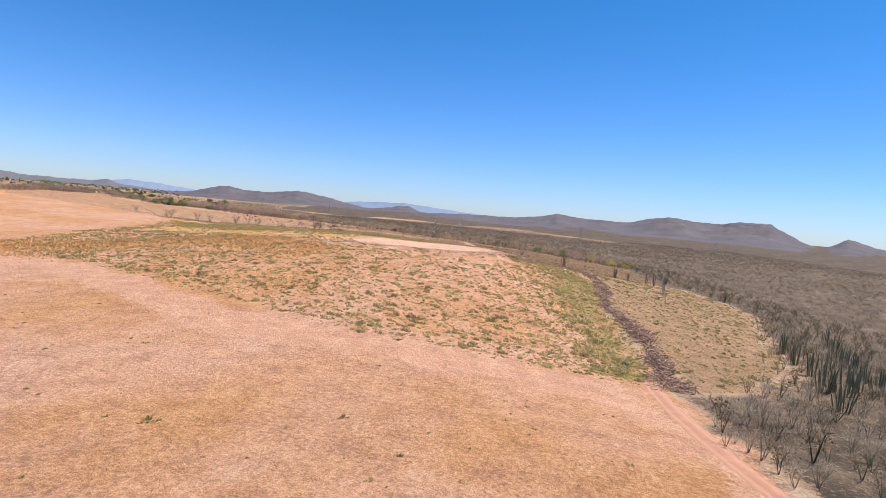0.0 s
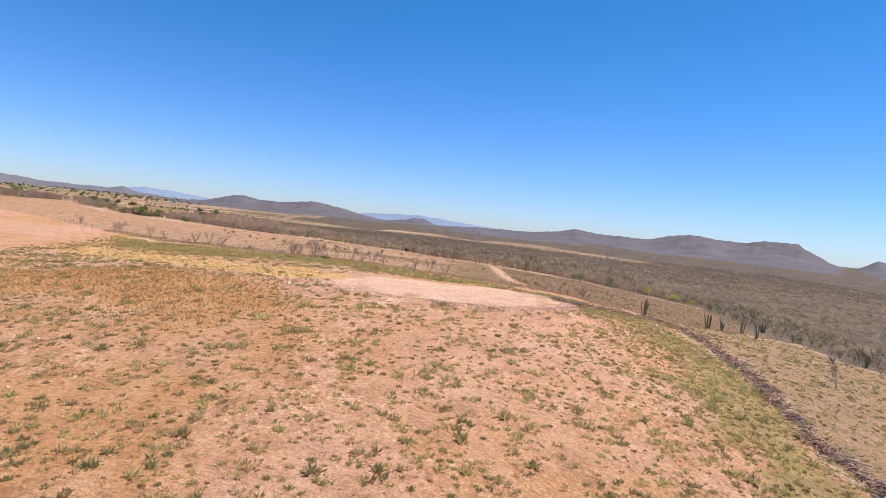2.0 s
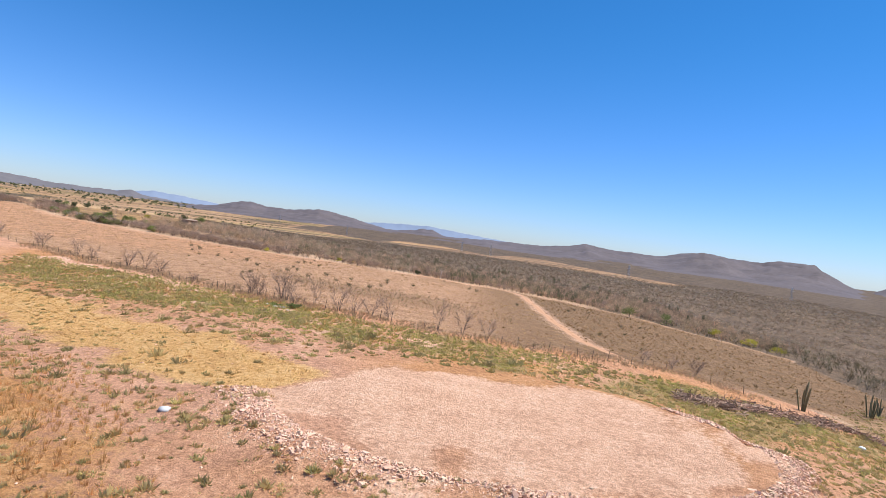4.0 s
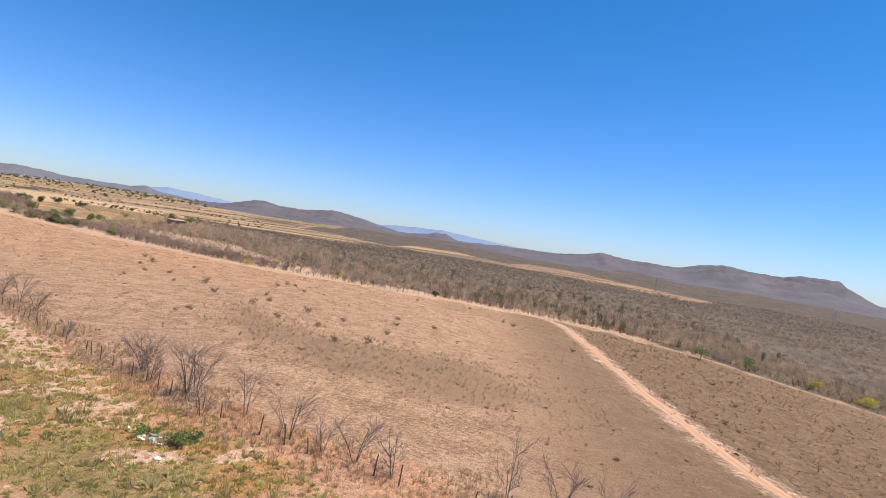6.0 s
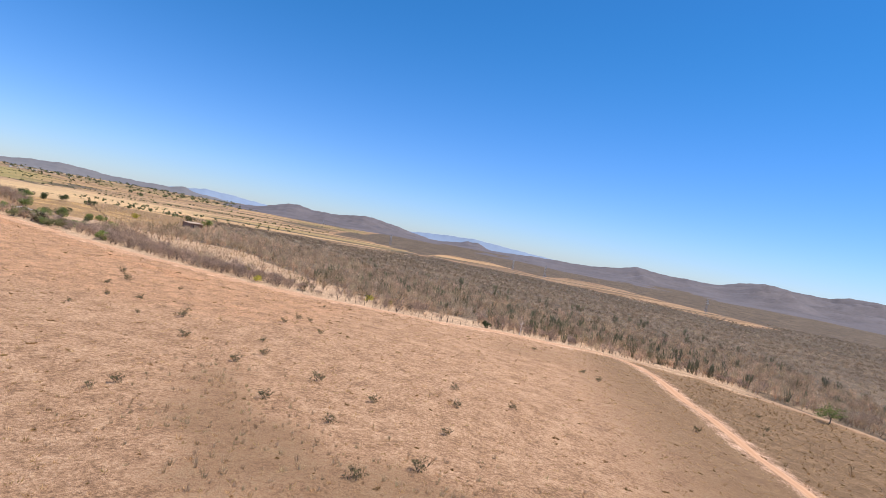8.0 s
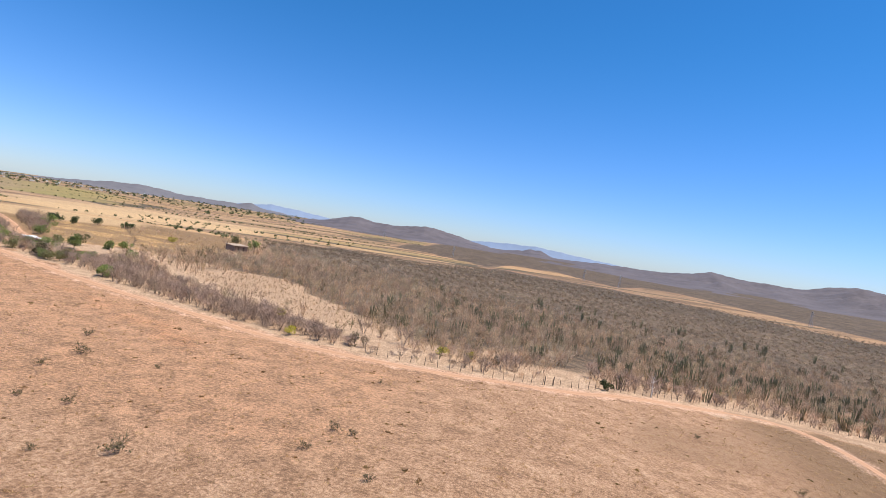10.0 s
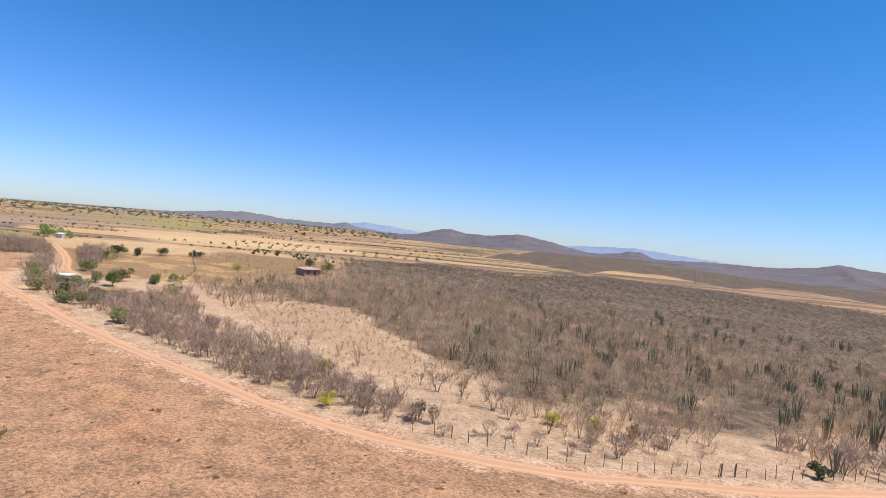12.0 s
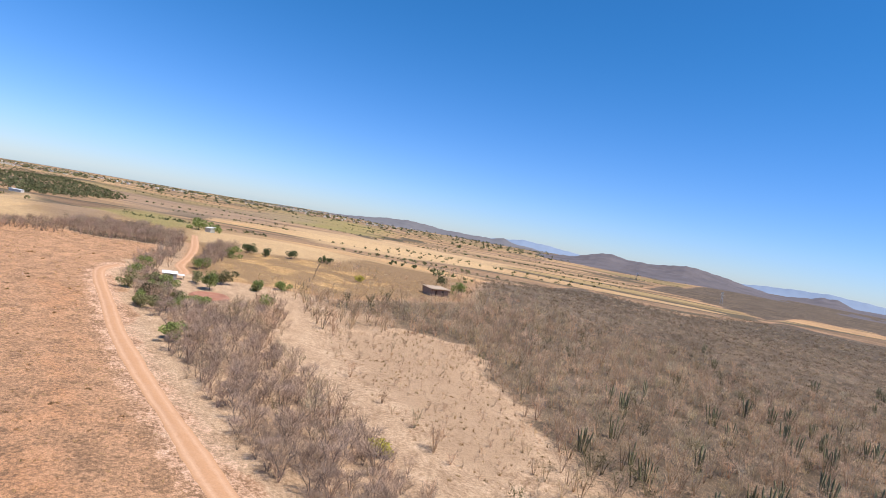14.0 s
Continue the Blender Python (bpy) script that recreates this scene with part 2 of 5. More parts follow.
LANE_ROW = [(-200, 371), (-218, 386), (-235, 402)]
GREEN_WOOD = [(-700, 470), (-745, 520), (-900, 640), (-1330, 800), (-1400, 700), (-1160, 560), (-880, 495), (-760, 480)]
OLIVE_PLOT = [(-299, 422), (-285, 402), (-345, 408), (-554, 471), (-690, 581), (-592, 574), (-420, 500)]
OLIVE_FAR = [(-900, 900), (-1300, 1150), (-1500, 1500), (-1200, 1500), (-850, 1050)]
MAUVE_PLOT = [(-655, 560), (-843, 610), (-1190, 760), (-1060, 830), (-1500, 1460), (-1070, 1120), (-712, 690)]
BRUSHY = [(-262, 357), (-276, 377), (-362, 412), (-420, 404)]
CHAFF_A = [(-293, 420), (-304, 467), (-288, 483), (-249, 478), (-226, 434), (-234, 408), (-248, 394)]
CHAFF_B = [(-768, 811), (-747, 1033), (-520, 1046), (-406, 838), (-430, 696), (-496, 654)]
CHAFF_C = [(-300, 362), (-272, 360), (-256, 343), (-330, 340), (-700, 470), (-680, 476)]


def link_mesh(name, verts, faces, mat=None, smooth_faces=False, parent=None):
    me = bpy.data.meshes.new(name)
    verts, faces = np.asarray(verts, np.float32), np.asarray(faces, np.int32)
    k = faces.shape[1]
    me.vertices.add(len(verts))
    me.vertices.foreach_set("co", verts.ravel())
    me.loops.add(faces.size)
    me.loops.foreach_set("vertex_index", faces.ravel())
    me.polygons.add(len(faces))
    me.polygons.foreach_set("loop_start", np.arange(0, faces.size, k, dtype=np.int32))
    me.polygons.foreach_set("use_smooth", np.full(len(faces), smooth_faces))
    me.update(calc_edges=True)
    if mat:
        me.materials.append(mat)
    ob = new(name, me)
    if parent:
        ob.parent = parent
    return ob


def paint(ob, name, *channels):
    """Store up to three masks as one attribute of the points."""
    cols = np.ones((len(ob.data.vertices), 4), np.float32)
    for i, c in enumerate(channels):
        cols[:, i] = c
    ob.data.attributes.new(name, "FLOAT_COLOR", "POINT").data.foreach_set("color", cols.ravel())


def grid_faces(nx, ny):
    i = (np.arange(ny - 1)[:, None] * nx + np.arange(nx - 1)[None]).ravel()
    return np.c_[i, i + 1, i + nx + 1, i + nx]


def ground_material():
    m, n, l, p = material("ground", 0.95)
    geo = n.new("ShaderNodeNewGeometry")
    pos = geo.outputs["Position"]
    chan = {}
    for name, keys in (("zone_a", "gold rust green"), ("zone_b", "dry field forest"), ("zone_c", "pale weedy straw"), ("zone_d", "red canopy track"), ("zone_e", "olive mauve chaff")):
        at = n.new("ShaderNodeAttribute")
        at.attribute_name = name
        sep = n.new("ShaderNodeSeparateColor")
        l.new(at.outputs["Color"], sep.inputs["Color"])
        for k, o in zip(keys.split(), ("Red", "Green", "Blue")):
            chan[k] = sep.outputs[o]
    big = link_noise(n, l, 0.03, 5, 0.6, pos).outputs["Fac"]
    mid = link_noise(n, l, 0.35, 5, 0.65, pos).outputs["Fac"]
    fine = link_noise(n, l, 2.6, 6, 0.7, pos).outputs["Fac"]
    grit = link_noise(n, l, 9.0, 4, 0.7, pos).outputs["Fac"]
    strands = []
    for turned in (25, 100):                            # lying straw and drag marks
        lay = n.new("ShaderNodeMapping")
        lay.inputs["Rotation"].default_value = (0, 0, radians(turned))
        thin_lay = n.new("ShaderNodeMapping")
        thin_lay.inputs["Scale"].default_value = (1.1, 5.5, 1.0)
        l.new(pos, lay.inputs["Vector"])
        l.new(lay.outputs["Vector"], thin_lay.inputs["Vector"])
        strands.append(link_noise(n, l, 1.0, 4, 0.65, thin_lay.outputs["Vector"]).outputs["Fac"])
    strand = math_node(n, l, "MAXIMUM", *strands)
    mixed = math_node(n, l, "ADD", math_node(n, l, "ADD", math_node(n, l, "MULTIPLY", mid, 0.27), math_node(n, l, "MULTIPLY", fine, 0.50)), math_node(n, l, "MULTIPLY", strand, 0.21))

    def tone(a, b, c, src=mixed):
        return ramp(n, l, src, [(0.42, a), (0.505, b), (0.585, c)])

    def edged(mask, weight=0.9):
        """A mask whose edge is broken up by the noise."""
        v = math_node(n, l, "ADD", mask, math_node(n, l, "MULTIPLY", math_node(n, l, "SUBTRACT", mixed, 0.5), weight * 2.2))
        s = n.new("ShaderNodeMapRange")
        s.interpolation_type = "SMOOTHSTEP"
        s.inputs["From Min"].default_value, s.inputs["From Max"].default_value = 0.35, 0.65
        l.new(v, s.inputs["Value"])
        return s.outputs["Result"]

    soil = tone((0.43, 0.225, 0.135), (0.63, 0.335, 0.20), (0.73, 0.43, 0.28))
    col = mix(n, l, ramp(n, l, big, [(0.42, (0, 0, 0)), (0.6, (1, 1, 1))]), soil, tone((0.38, 0.175, 0.075), (0.57, 0.275, 0.115), (0.68, 0.37, 0.18)))
    col = mix(n, l, edged(chan["field"], 0.4), col, tone((0.25, 0.136, 0.072), (0.47, 0.266, 0.146), (0.64, 0.405, 0.245)))
    col = mix(n, l, edged(chan["red"], 1.0), col, tone((0.42, 0.175, 0.075), (0.58, 0.27, 0.125), (0.68, 0.37, 0.20)))
    plots = n.new("ShaderNodeTexVoronoi")
    stretch = n.new("ShaderNodeMapping")
    turn = n.new("ShaderNodeMapping")
    turn.inputs["Rotation"].default_value = (0, 0, radians(-38))
    stretch.inputs["Scale"].default_value = (0.0017, 0.0045, 0.0)
    l.new(pos, turn.inputs["Vector"])
    l.new(turn.outputs["Vector"], stretch.inputs["Vector"])
    l.new(stretch.outputs["Vector"], plots.inputs["Vector"])
    plots.inputs["Scale"].default_value, plots.inputs["Randomness"].default_value = 1.0, 0.75
    plot = n.new("ShaderNodeSeparateColor")
    l.new(plots.outputs["Color"], plot.inputs["Color"])
    crop = ramp(n, l, plot.outputs["Red"], [(0.05, (0.46, 0.28, 0.14)), (0.22, (0.24, 0.15, 0.095)), (0.4, (0.56, 0.36, 0.18)), (0.55, (0.21, 0.18, 0.065)), (0.7, (0.33, 0.21, 0.14)), (0.82, (0.54, 0.36, 0.18)), (0.95, (0.32, 0.24, 0.10))])
    straw = mix(n, l, math_node(n, l, "GREATER_THAN", big, 0.52), tone((0.36, 0.23, 0.12), (0.46, 0.30, 0.16), (0.52, 0.36, 0.21)), tone((0.24, 0.15, 0.085), (0.31, 0.20, 0.11), (0.38, 0.26, 0.15)))
    straw = mix(n, l, 0.6, straw, crop)
    narrow = n.new("ShaderNodeMapping")
    narrow.inputs["Scale"].default_value = (0.005, 0.022, 0.0)
    l.new(turn.outputs["Vector"], narrow.inputs["Vector"])
    strips = n.new("ShaderNodeTexVoronoi")
    strips.inputs["Scale"].default_value = 1.0
    l.new(narrow.outputs["Vector"], strips.inputs["Vector"])
    shade = n.new("ShaderNodeSeparateColor")
    l.new(strips.outputs["Color"], shade.inputs["Color"])
    straw = mix(n, l, 0.75, straw, ramp(n, l, shade.outputs["Green"], [(0.1, (0.55, 0.5, 0.45)), (0.5, (1.0, 0.95, 0.9)), (0.9, (1.25, 1.15, 1.0))]), "MULTIPLY")
    borders = n.new("ShaderNodeTexVoronoi")
    borders.feature = "DISTANCE_TO_EDGE"
    borders.inputs["Scale"].default_value, borders.inputs["Randomness"].default_value = 1.0, 0.75
    l.new(stretch.outputs["Vector"], borders.inputs["Vector"])
    edge_line = math_node(n, l, "LESS_THAN", math_node(n, l, "ADD", borders.outputs["Distance"], math_node(n, l, "MULTIPLY", math_node(n, l, "SUBTRACT", mid, 0.5), 0.05)), 0.03)
    straw = mix(n, l, edge_line, straw, (0.13, 0.095, 0.055))
    for key, a, b, c in (("olive", (0.22, 0.175, 0.06), (0.31, 0.245, 0.085), (0.38, 0.30, 0.115)), ("mauve", (0.24, 0.16, 0.105), (0.32, 0.215, 0.14), (0.40, 0.275, 0.18)), ("chaff", (0.50, 0.315, 0.155), (0.62, 0.405, 0.205), (0.70, 0.48, 0.27))):
        straw = mix(n, l, chan[key], straw, tone(a, b, c))
    col = mix(n, l, chan["straw"], col, straw)
    col = mix(n, l, edged(chan["forest"], 0.3), col, tone((0.35, 0.215, 0.125), (0.55, 0.36, 0.22), (0.70, 0.485, 0.32)))
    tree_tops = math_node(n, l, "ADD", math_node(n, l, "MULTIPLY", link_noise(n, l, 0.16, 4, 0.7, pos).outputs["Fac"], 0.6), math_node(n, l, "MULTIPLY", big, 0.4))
    # dark brown mottle on the ground wherever the thorn wood stands
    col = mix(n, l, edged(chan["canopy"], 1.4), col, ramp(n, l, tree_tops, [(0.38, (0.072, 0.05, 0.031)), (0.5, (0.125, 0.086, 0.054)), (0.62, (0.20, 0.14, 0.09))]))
    col = mix(n, l, edged(chan["weedy"], 0.6), col, tone((0.21, 0.135, 0.058), (0.37, 0.22, 0.112), (0.54, 0.31, 0.18)))
    col = mix(n, l, edged(chan["track"], 0.5), col, tone((0.48, 0.245, 0.14), (0.65, 0.34, 0.20), (0.74, 0.43, 0.275)))
    col = mix(n, l, edged(chan["gold"]), col, tone((0.52, 0.28, 0.10), (0.68, 0.395, 0.145), (0.74, 0.48, 0.23)))
    col = mix(n, l, edged(chan["rust"]), col, tone((0.40, 0.185, 0.065), (0.55, 0.275, 0.105), (0.66, 0.38, 0.18)))
    col = mix(n, l, edged(chan["green"]), col, tone((0.22, 0.155, 0.052), (0.36, 0.235, 0.09), (0.52, 0.325, 0.155)))
    col = mix(n, l, edged(chan["dry"], 0.6), col, tone((0.135, 0.076, 0.034), (0.235, 0.137, 0.068), (0.37, 0.225, 0.12)))
    col = mix(n, l, edged(chan["pale"], 0.8), col, tone((0.56, 0.315, 0.195), (0.73, 0.435, 0.28), (0.81, 0.535, 0.37)))
    col = mix(n, l, 0.6, col, ramp(n, l, grit, [(0.36, (0.40, 0.38, 0.36)), (0.54, (1.06, 1.06, 1.06))]), "MULTIPLY")
    l.new(col, p.inputs["Base Color"])
    bp = n.new("ShaderNodeBump")
    bp.inputs["Strength"].default_value, bp.inputs["Distance"].default_value = 0.9, 0.3
    l.new(math_node(n, l, "ADD", fine, math_node(n, l, "MULTIPLY", grit, 0.4)), bp.inputs["Height"])
    l.new(bp.outputs["Normal"], p.inputs["Normal"])
    return m


def outward(edge, step, end):
    out, d = [], step
    while edge + sum(out[-1:]) < end and len(out) < 140:
        d *= 1.07
        out.append((out[-1] if out else 0) + d)
    return np.array(out)


def build_ground():
    step = 2.0
    xs = np.arange(-300, 150.1, step)
    xs = np.r_[(-300 - outward(300, step, 4800))[::-1], xs, 150 + outward(150, step, 4800)]
    ys = np.arange(10, 440.1, step)
    ys = np.r_[(10 - outward(0, step, 1500))[::-1], ys, 440 + outward(440, step, 4800)]
    gx, gy = (a.ravel() for a in np.meshgrid(xs, ys))
    ob = link_mesh("ground", np.c_[gx, gy, land(gx, gy)], grid_faces(len(xs), len(ys)), ground_material(), True)
    wx, wy = gx + waves(gx, gy, 14, 11) * 2.0, gy + waves(gx, gy, 14, 12) * 2.0
    soft = 2.5
    field = inside(wx, wy, FIELD, soft)
    straw = inside(gx, gy, STRAW_FAR, 6)
    top = inside(wx, wy, HILLTOP, 4)
    clear = np.maximum.reduce([inside(wx, wy, CLEARING, 3), 1 - smooth(near_line(gx, gy, PATHWAY), 1.5, 3.5), inside(wx, wy, YARD, 3)])
    road_side = near_line(gx, gy, ROAD)
    track = np.maximum(1 - smooth(near_line(wx, wy, FRONT_TRACK) + 2.2 * smooth(gx, 12, 20), 2.0, 5.5), 0.9 * (1 - smooth(near_line(gx, gy, SAND), 1.3, 2.6)))
    hill = inside(wx, wy, [(-300, -200), (24, -200), (24.5, 56), (28, 62)] + HILLTOP[5:] + [(-150, 268), (-300, 330)], 3)
    dist = np.hypot(gx + 20, gy - 200)
    strip = inside(gx, gy, STRIP, 12)
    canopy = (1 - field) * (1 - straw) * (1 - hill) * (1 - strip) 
    # darker ground inside the wood, fading out towards fence, tracks and clearings
    wood_floor = smooth(np.minimum.reduce([near_line(gx, gy, FENCE_B), near_line(gx, gy, PATHWAY), near_line(gx, gy, ROAD), 5 * near_line(gx, gy, FRONT_TRACK)]) + 5 * waves(gx, gy, 20, 17), 8, 24) * (1 - inside(wx, wy, CLEARING, 3)) * (1 - inside(wx, wy, YARD, 3)) * (1 - inside(wx, wy, WEEDY, 4)) * (1 - 0.6 * smooth(waves(gx, gy, 22, 8), 0.2, 0.9) * (1 - smooth(near_line(gx, gy, FENCE_B), 20, 50)))
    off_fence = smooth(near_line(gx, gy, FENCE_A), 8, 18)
    canopy = canopy * off_fence * np.maximum(0.66 * wood_floor, smooth(dist, 330, 620))
    straw = np.maximum(straw, strip)
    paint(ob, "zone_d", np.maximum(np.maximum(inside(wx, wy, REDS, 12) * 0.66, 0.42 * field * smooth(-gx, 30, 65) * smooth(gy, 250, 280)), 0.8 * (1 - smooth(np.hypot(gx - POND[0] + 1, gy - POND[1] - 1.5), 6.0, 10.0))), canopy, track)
    forest = (1 - field) * (1 - straw) * (1 - hill) * off_fence
    gold, rust = inside(wx, wy, GOLD, 4), inside(wx, wy, RUST, 6) * (0.6 + 0.3 * smooth(waves(gx, gy, 9, 22), -0.4, 0.5))
    gold = np.maximum.reduce([gold, 0.5 * inside(wx, wy, ORCHARD, 4) * (0.5 + 0.5 * smooth(waves(gx, gy, 16, 25), -0.4, 0.4)), 0.3 * inside(wx, wy, HOUSE_PLOT, 5)])
    strip_a = inside(wx, wy, GREEN, soft)
    rust = np.maximum(rust, strip_a * smooth(waves(gx, gy, 15, 18), -0.1, 0.5))
    green = np.maximum(strip_a * (0.35 + 0.5 * smooth(waves(gx, gy, 11, 19), -0.3, 0.4)), top * np.maximum(0.24, 0.66 * (1 - smooth(near_line(gx, gy, WINDROW) + 4 * waves(gx, gy, 12, 23), 5, 20))) * (1 - track) * (1 - gold) * (1 - rust))
    paint(ob, "zone_a", gold, rust, green)
    paint(ob, "zone_b", np.maximum.reduce([0.5 * inside(wx, wy, DRY, 6), 0.95 * inside(wx, wy, BROWN, 5), 0.58 * field * smooth(gx, -40, 5), 0.42 * inside(wx, wy, CLEARING, 4), 0.45 * inside(wx, wy, [(-30, 300), (0, 318), (7, 345), (-8, 345), (-34, 322)], 6)]), field, forest)
    pale = np.maximum.reduce([strip_a * smooth(waves(gx, gy, 8, 20), 0.35, 0.7), 0.9 * (1 - smooth(near_line(wx, wy, SAND), 1.0, 2.2)), 0.85 * (1 - smooth(pad_radius(gx, gy) + 0.16 * waves(gx, gy, 11, 21) + 0.2 * smooth(gy - 0.5 * gx, 160, 180), 0.78, 1.05)), 0.15 * clear, 0.5 * top * (1 - green) * (1 - gold) * (1 - rust) * smooth(waves(gx, gy, 18, 24), -0.5, 0.5), 0.5 * (1 - smooth(road_side, 2, 6)) * (gy > 205)])
    olive = np.maximum(inside(gx, gy, OLIVE_PLOT, 8), inside(gx, gy, OLIVE_FAR, 25))
    paint(ob, "zone_e", 0.85 * olive, 0.6 * np.maximum(inside(gx, gy, MAUVE_PLOT, 20), inside(gx, gy, BRUSHY, 8)), 0.8 * np.maximum.reduce([inside(gx, gy, CHAFF_A, 5), inside(gx, gy, CHAFF_B, 15), inside(gx, gy, CHAFF_C, 8)]))
    paint(ob, "zone_c", pale, 0.8 * inside(wx, wy, WEEDY, 4), straw)
    return tagged(ob, "dry reddish soil with straw grass, stubble fields and bare patches", "ground", kind="structure")


build_ground()


def ribbon(name, line, width, mat, label, lift=0.06, step=1.2):
    c = curve_through(line, step)
    d = np.gradient(c, axis=0)
    d /= np.hypot(*d.T)[:, None]
    nrm = np.c_[-d[:, 1], d[:, 0]]
    k = 9
    across = np.linspace(-0.5, 0.5, k)
    r = np.random.RandomState(4)
    w = width * (1 + 0.18 * np.convolve(r.uniform(-1, 1, len(c) + 8), np.ones(9) / 3, "valid"))
    pts = c[:, None] + nrm[:, None] * across[None, :, None] * w[:, None, None]
    x, y = pts[..., 0].ravel(), pts[..., 1].ravel()
    rut = -0.05 * np.exp(-((np.abs(across) - 0.27) / 0.09) ** 2) + 0.03 * np.exp(-(across / 0.12) ** 2)
    edge = np.where(np.abs(across) > 0.49, -0.12, 0.0)
    z = land(x, y) + lift + np.tile(rut + edge, len(c))
    ob = link_mesh(name, np.c_[x, y, z], grid_faces(k, len(c)), mat, True)
    paint(ob, "track", np.tile(np.exp(-((np.abs(across) - 0.27) / 0.1) ** 2), len(c)), np.tile(smooth(np.abs(across), 0.3, 0.5), len(c)))
    return tagged(ob, label, "dirt road", kind="structure")


def road_material(name, rut, mid, edge):
    m, n, l, p = material(name, 0.95)
    geo = n.new("ShaderNodeNewGeometry")
    at = n.new("ShaderNodeAttribute")
    at.attribute_name = "track"
    sep = n.new("ShaderNodeSeparateColor")
    l.new(at.outputs["Color"], sep.inputs["Color"])
    a = link_noise(n, l, 0.6, 5, 0.7, geo.outputs["Position"]).outputs["Fac"]
    b = link_noise(n, l, 6.0, 4, 0.7, geo.outputs["Position"]).outputs["Fac"]
    f = math_node(n, l, "ADD", sep.outputs["Red"], math_node(n, l, "MULTIPLY", math_node(n, l, "SUBTRACT", a, 0.5), 2.4), True)
    col = mix(n, l, f, mid, rut)
    e = math_node(n, l, "ADD", sep.outputs["Green"], math_node(n, l, "MULTIPLY", math_node(n, l, "SUBTRACT", a, 0.5), 3.2), True)
    col = mix(n, l, e, col, edge)
    col = mix(n, l, 0.5, col, ramp(n, l, b, [(0.3, (0.65, 0.65, 0.65)), (0.7, (1, 1, 1))]), "MULTIPLY")
    l.new(col, p.inputs["Base Color"])
    bp = n.new("ShaderNodeBump")
    bp.inputs["Strength"].default_value, bp.inputs["Distance"].default_value = 0.5, 0.1
    l.new(b, bp.inputs["Height"])
    l.new(bp.outputs["Normal"], p.inputs["Normal"])
    return m


MAT_ROAD = road_material("road_dust", (0.64, 0.385, 0.24), (0.54, 0.29, 0.155), (0.52, 0.275, 0.14))
ribbon("road_field", ROAD, 2.6, MAT_ROAD, "pale two-rut dirt farm track beside dry fields")
MAT_BRANCH = road_material("branch_dust", (0.48, 0.30, 0.185), (0.40, 0.245, 0.145), (0.36, 0.22, 0.125))
ribbon("road_branch", BRANCH, 2.8, MAT_BRANCH, "faint dusty track along the edge of the thorn scrub")
MAT_CLAY_TRACK = road_material("red_clay_track", (0.60, 0.31, 0.20), (0.47, 0.23, 0.14), (0.53, 0.27, 0.16))
ribbon("road_clay", CLAY_TRACK, 2.4, MAT_CLAY_TRACK, "reddish rutted track down the edge of the bare hilltop")
ribbon("road_lane", LANE, 2.8, MAT_ROAD, "pale dirt lane between bare trees by the hut")


# ---- far hills ----
def hill_range(name, skyline, near, ridge, far, mat, label, seed, rough=0.12, base=-8.0, eye=27.0):
    """A range of hills: heights over the plain follow a skyline of (bearing to the left, rise) pairs in degrees, seen from the origin."""
    az = np.arange(skyline[0][0], skyline[-1][0] + 0.01, 0.17)
    el = np.interp(az, *zip(*skyline))
    kern = np.exp(-np.linspace(-1.5, 1.5, 3) ** 2)
    el = np.convolve(np.pad(el + 0.035 * np.sin(az * 5.1 + seed) * np.sin(az * 2.3), 1, "edge"), kern / kern.sum(), "valid")
    rs = np.linspace(near, far, 56)
    A, R = np.meshgrid(np.radians(az), rs)
    x, y = -R * np.sin(A), R * np.cos(A)
    peak = eye + ridge * np.tan(np.radians(np.tile(el, (len(rs), 1)))) - base
    t = np.where(R < ridge, (R - near) / (ridge - near), (far - R) / (far - ridge))
    gully = waves(x, y, 420, seed) + 0.7 * waves(x, y, 170, seed + 1) + 0.45 * waves(x, y, 75, seed + 2)
    t2 = np.clip(t + rough * gully * np.sin(np.pi * np.clip(t, 0, 1)), 0, 1)
    z = base - 6 * (t <= 0) + peak * t2 ** 1.25
    ob = link_mesh(name, np.c_[x.ravel(), y.ravel(), z.ravel()], grid_faces(len(az), len(rs))[:, ::-1], mat, True)
    return tagged(ob, label, "hill", kind="structure")


# brown scrub, greyed and lightened in the colour to stand for aerial haze
MAT_HAZE_TINTED_SCRUB = mottled("haze_tinted_scrub", (0.092, 0.077, 0.080), (0.165, 0.138, 0.14), 0.006, 0.95, 1.0, fine=14, spread=0.02)
# paler and greyer still: the haze over these hills is in their base colour
MAT_HAZE_TINTED_HILL = mottled("haze_tinted_hill", (0.16, 0.15, 0.16), (0.23, 0.21, 0.21), 0.004, 0.95, 0.6, fine=10)
# pale blue of the distant air, painted as the range's own base colour
MAT_HAZE_TINTED_RANGE = mottled("haze_tinted_range", (0.27, 0.34, 0.47), (0.31, 0.38, 0.50), 0.001, 1.0)
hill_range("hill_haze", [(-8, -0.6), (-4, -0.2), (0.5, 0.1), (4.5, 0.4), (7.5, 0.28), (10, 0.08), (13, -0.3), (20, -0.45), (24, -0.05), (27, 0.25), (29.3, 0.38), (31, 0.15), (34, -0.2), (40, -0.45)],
           4550, 4700, 4850, MAT_HAZE_TINTED_RANGE, "pale blue hazy mountain range on the horizon", 31, 0.02)
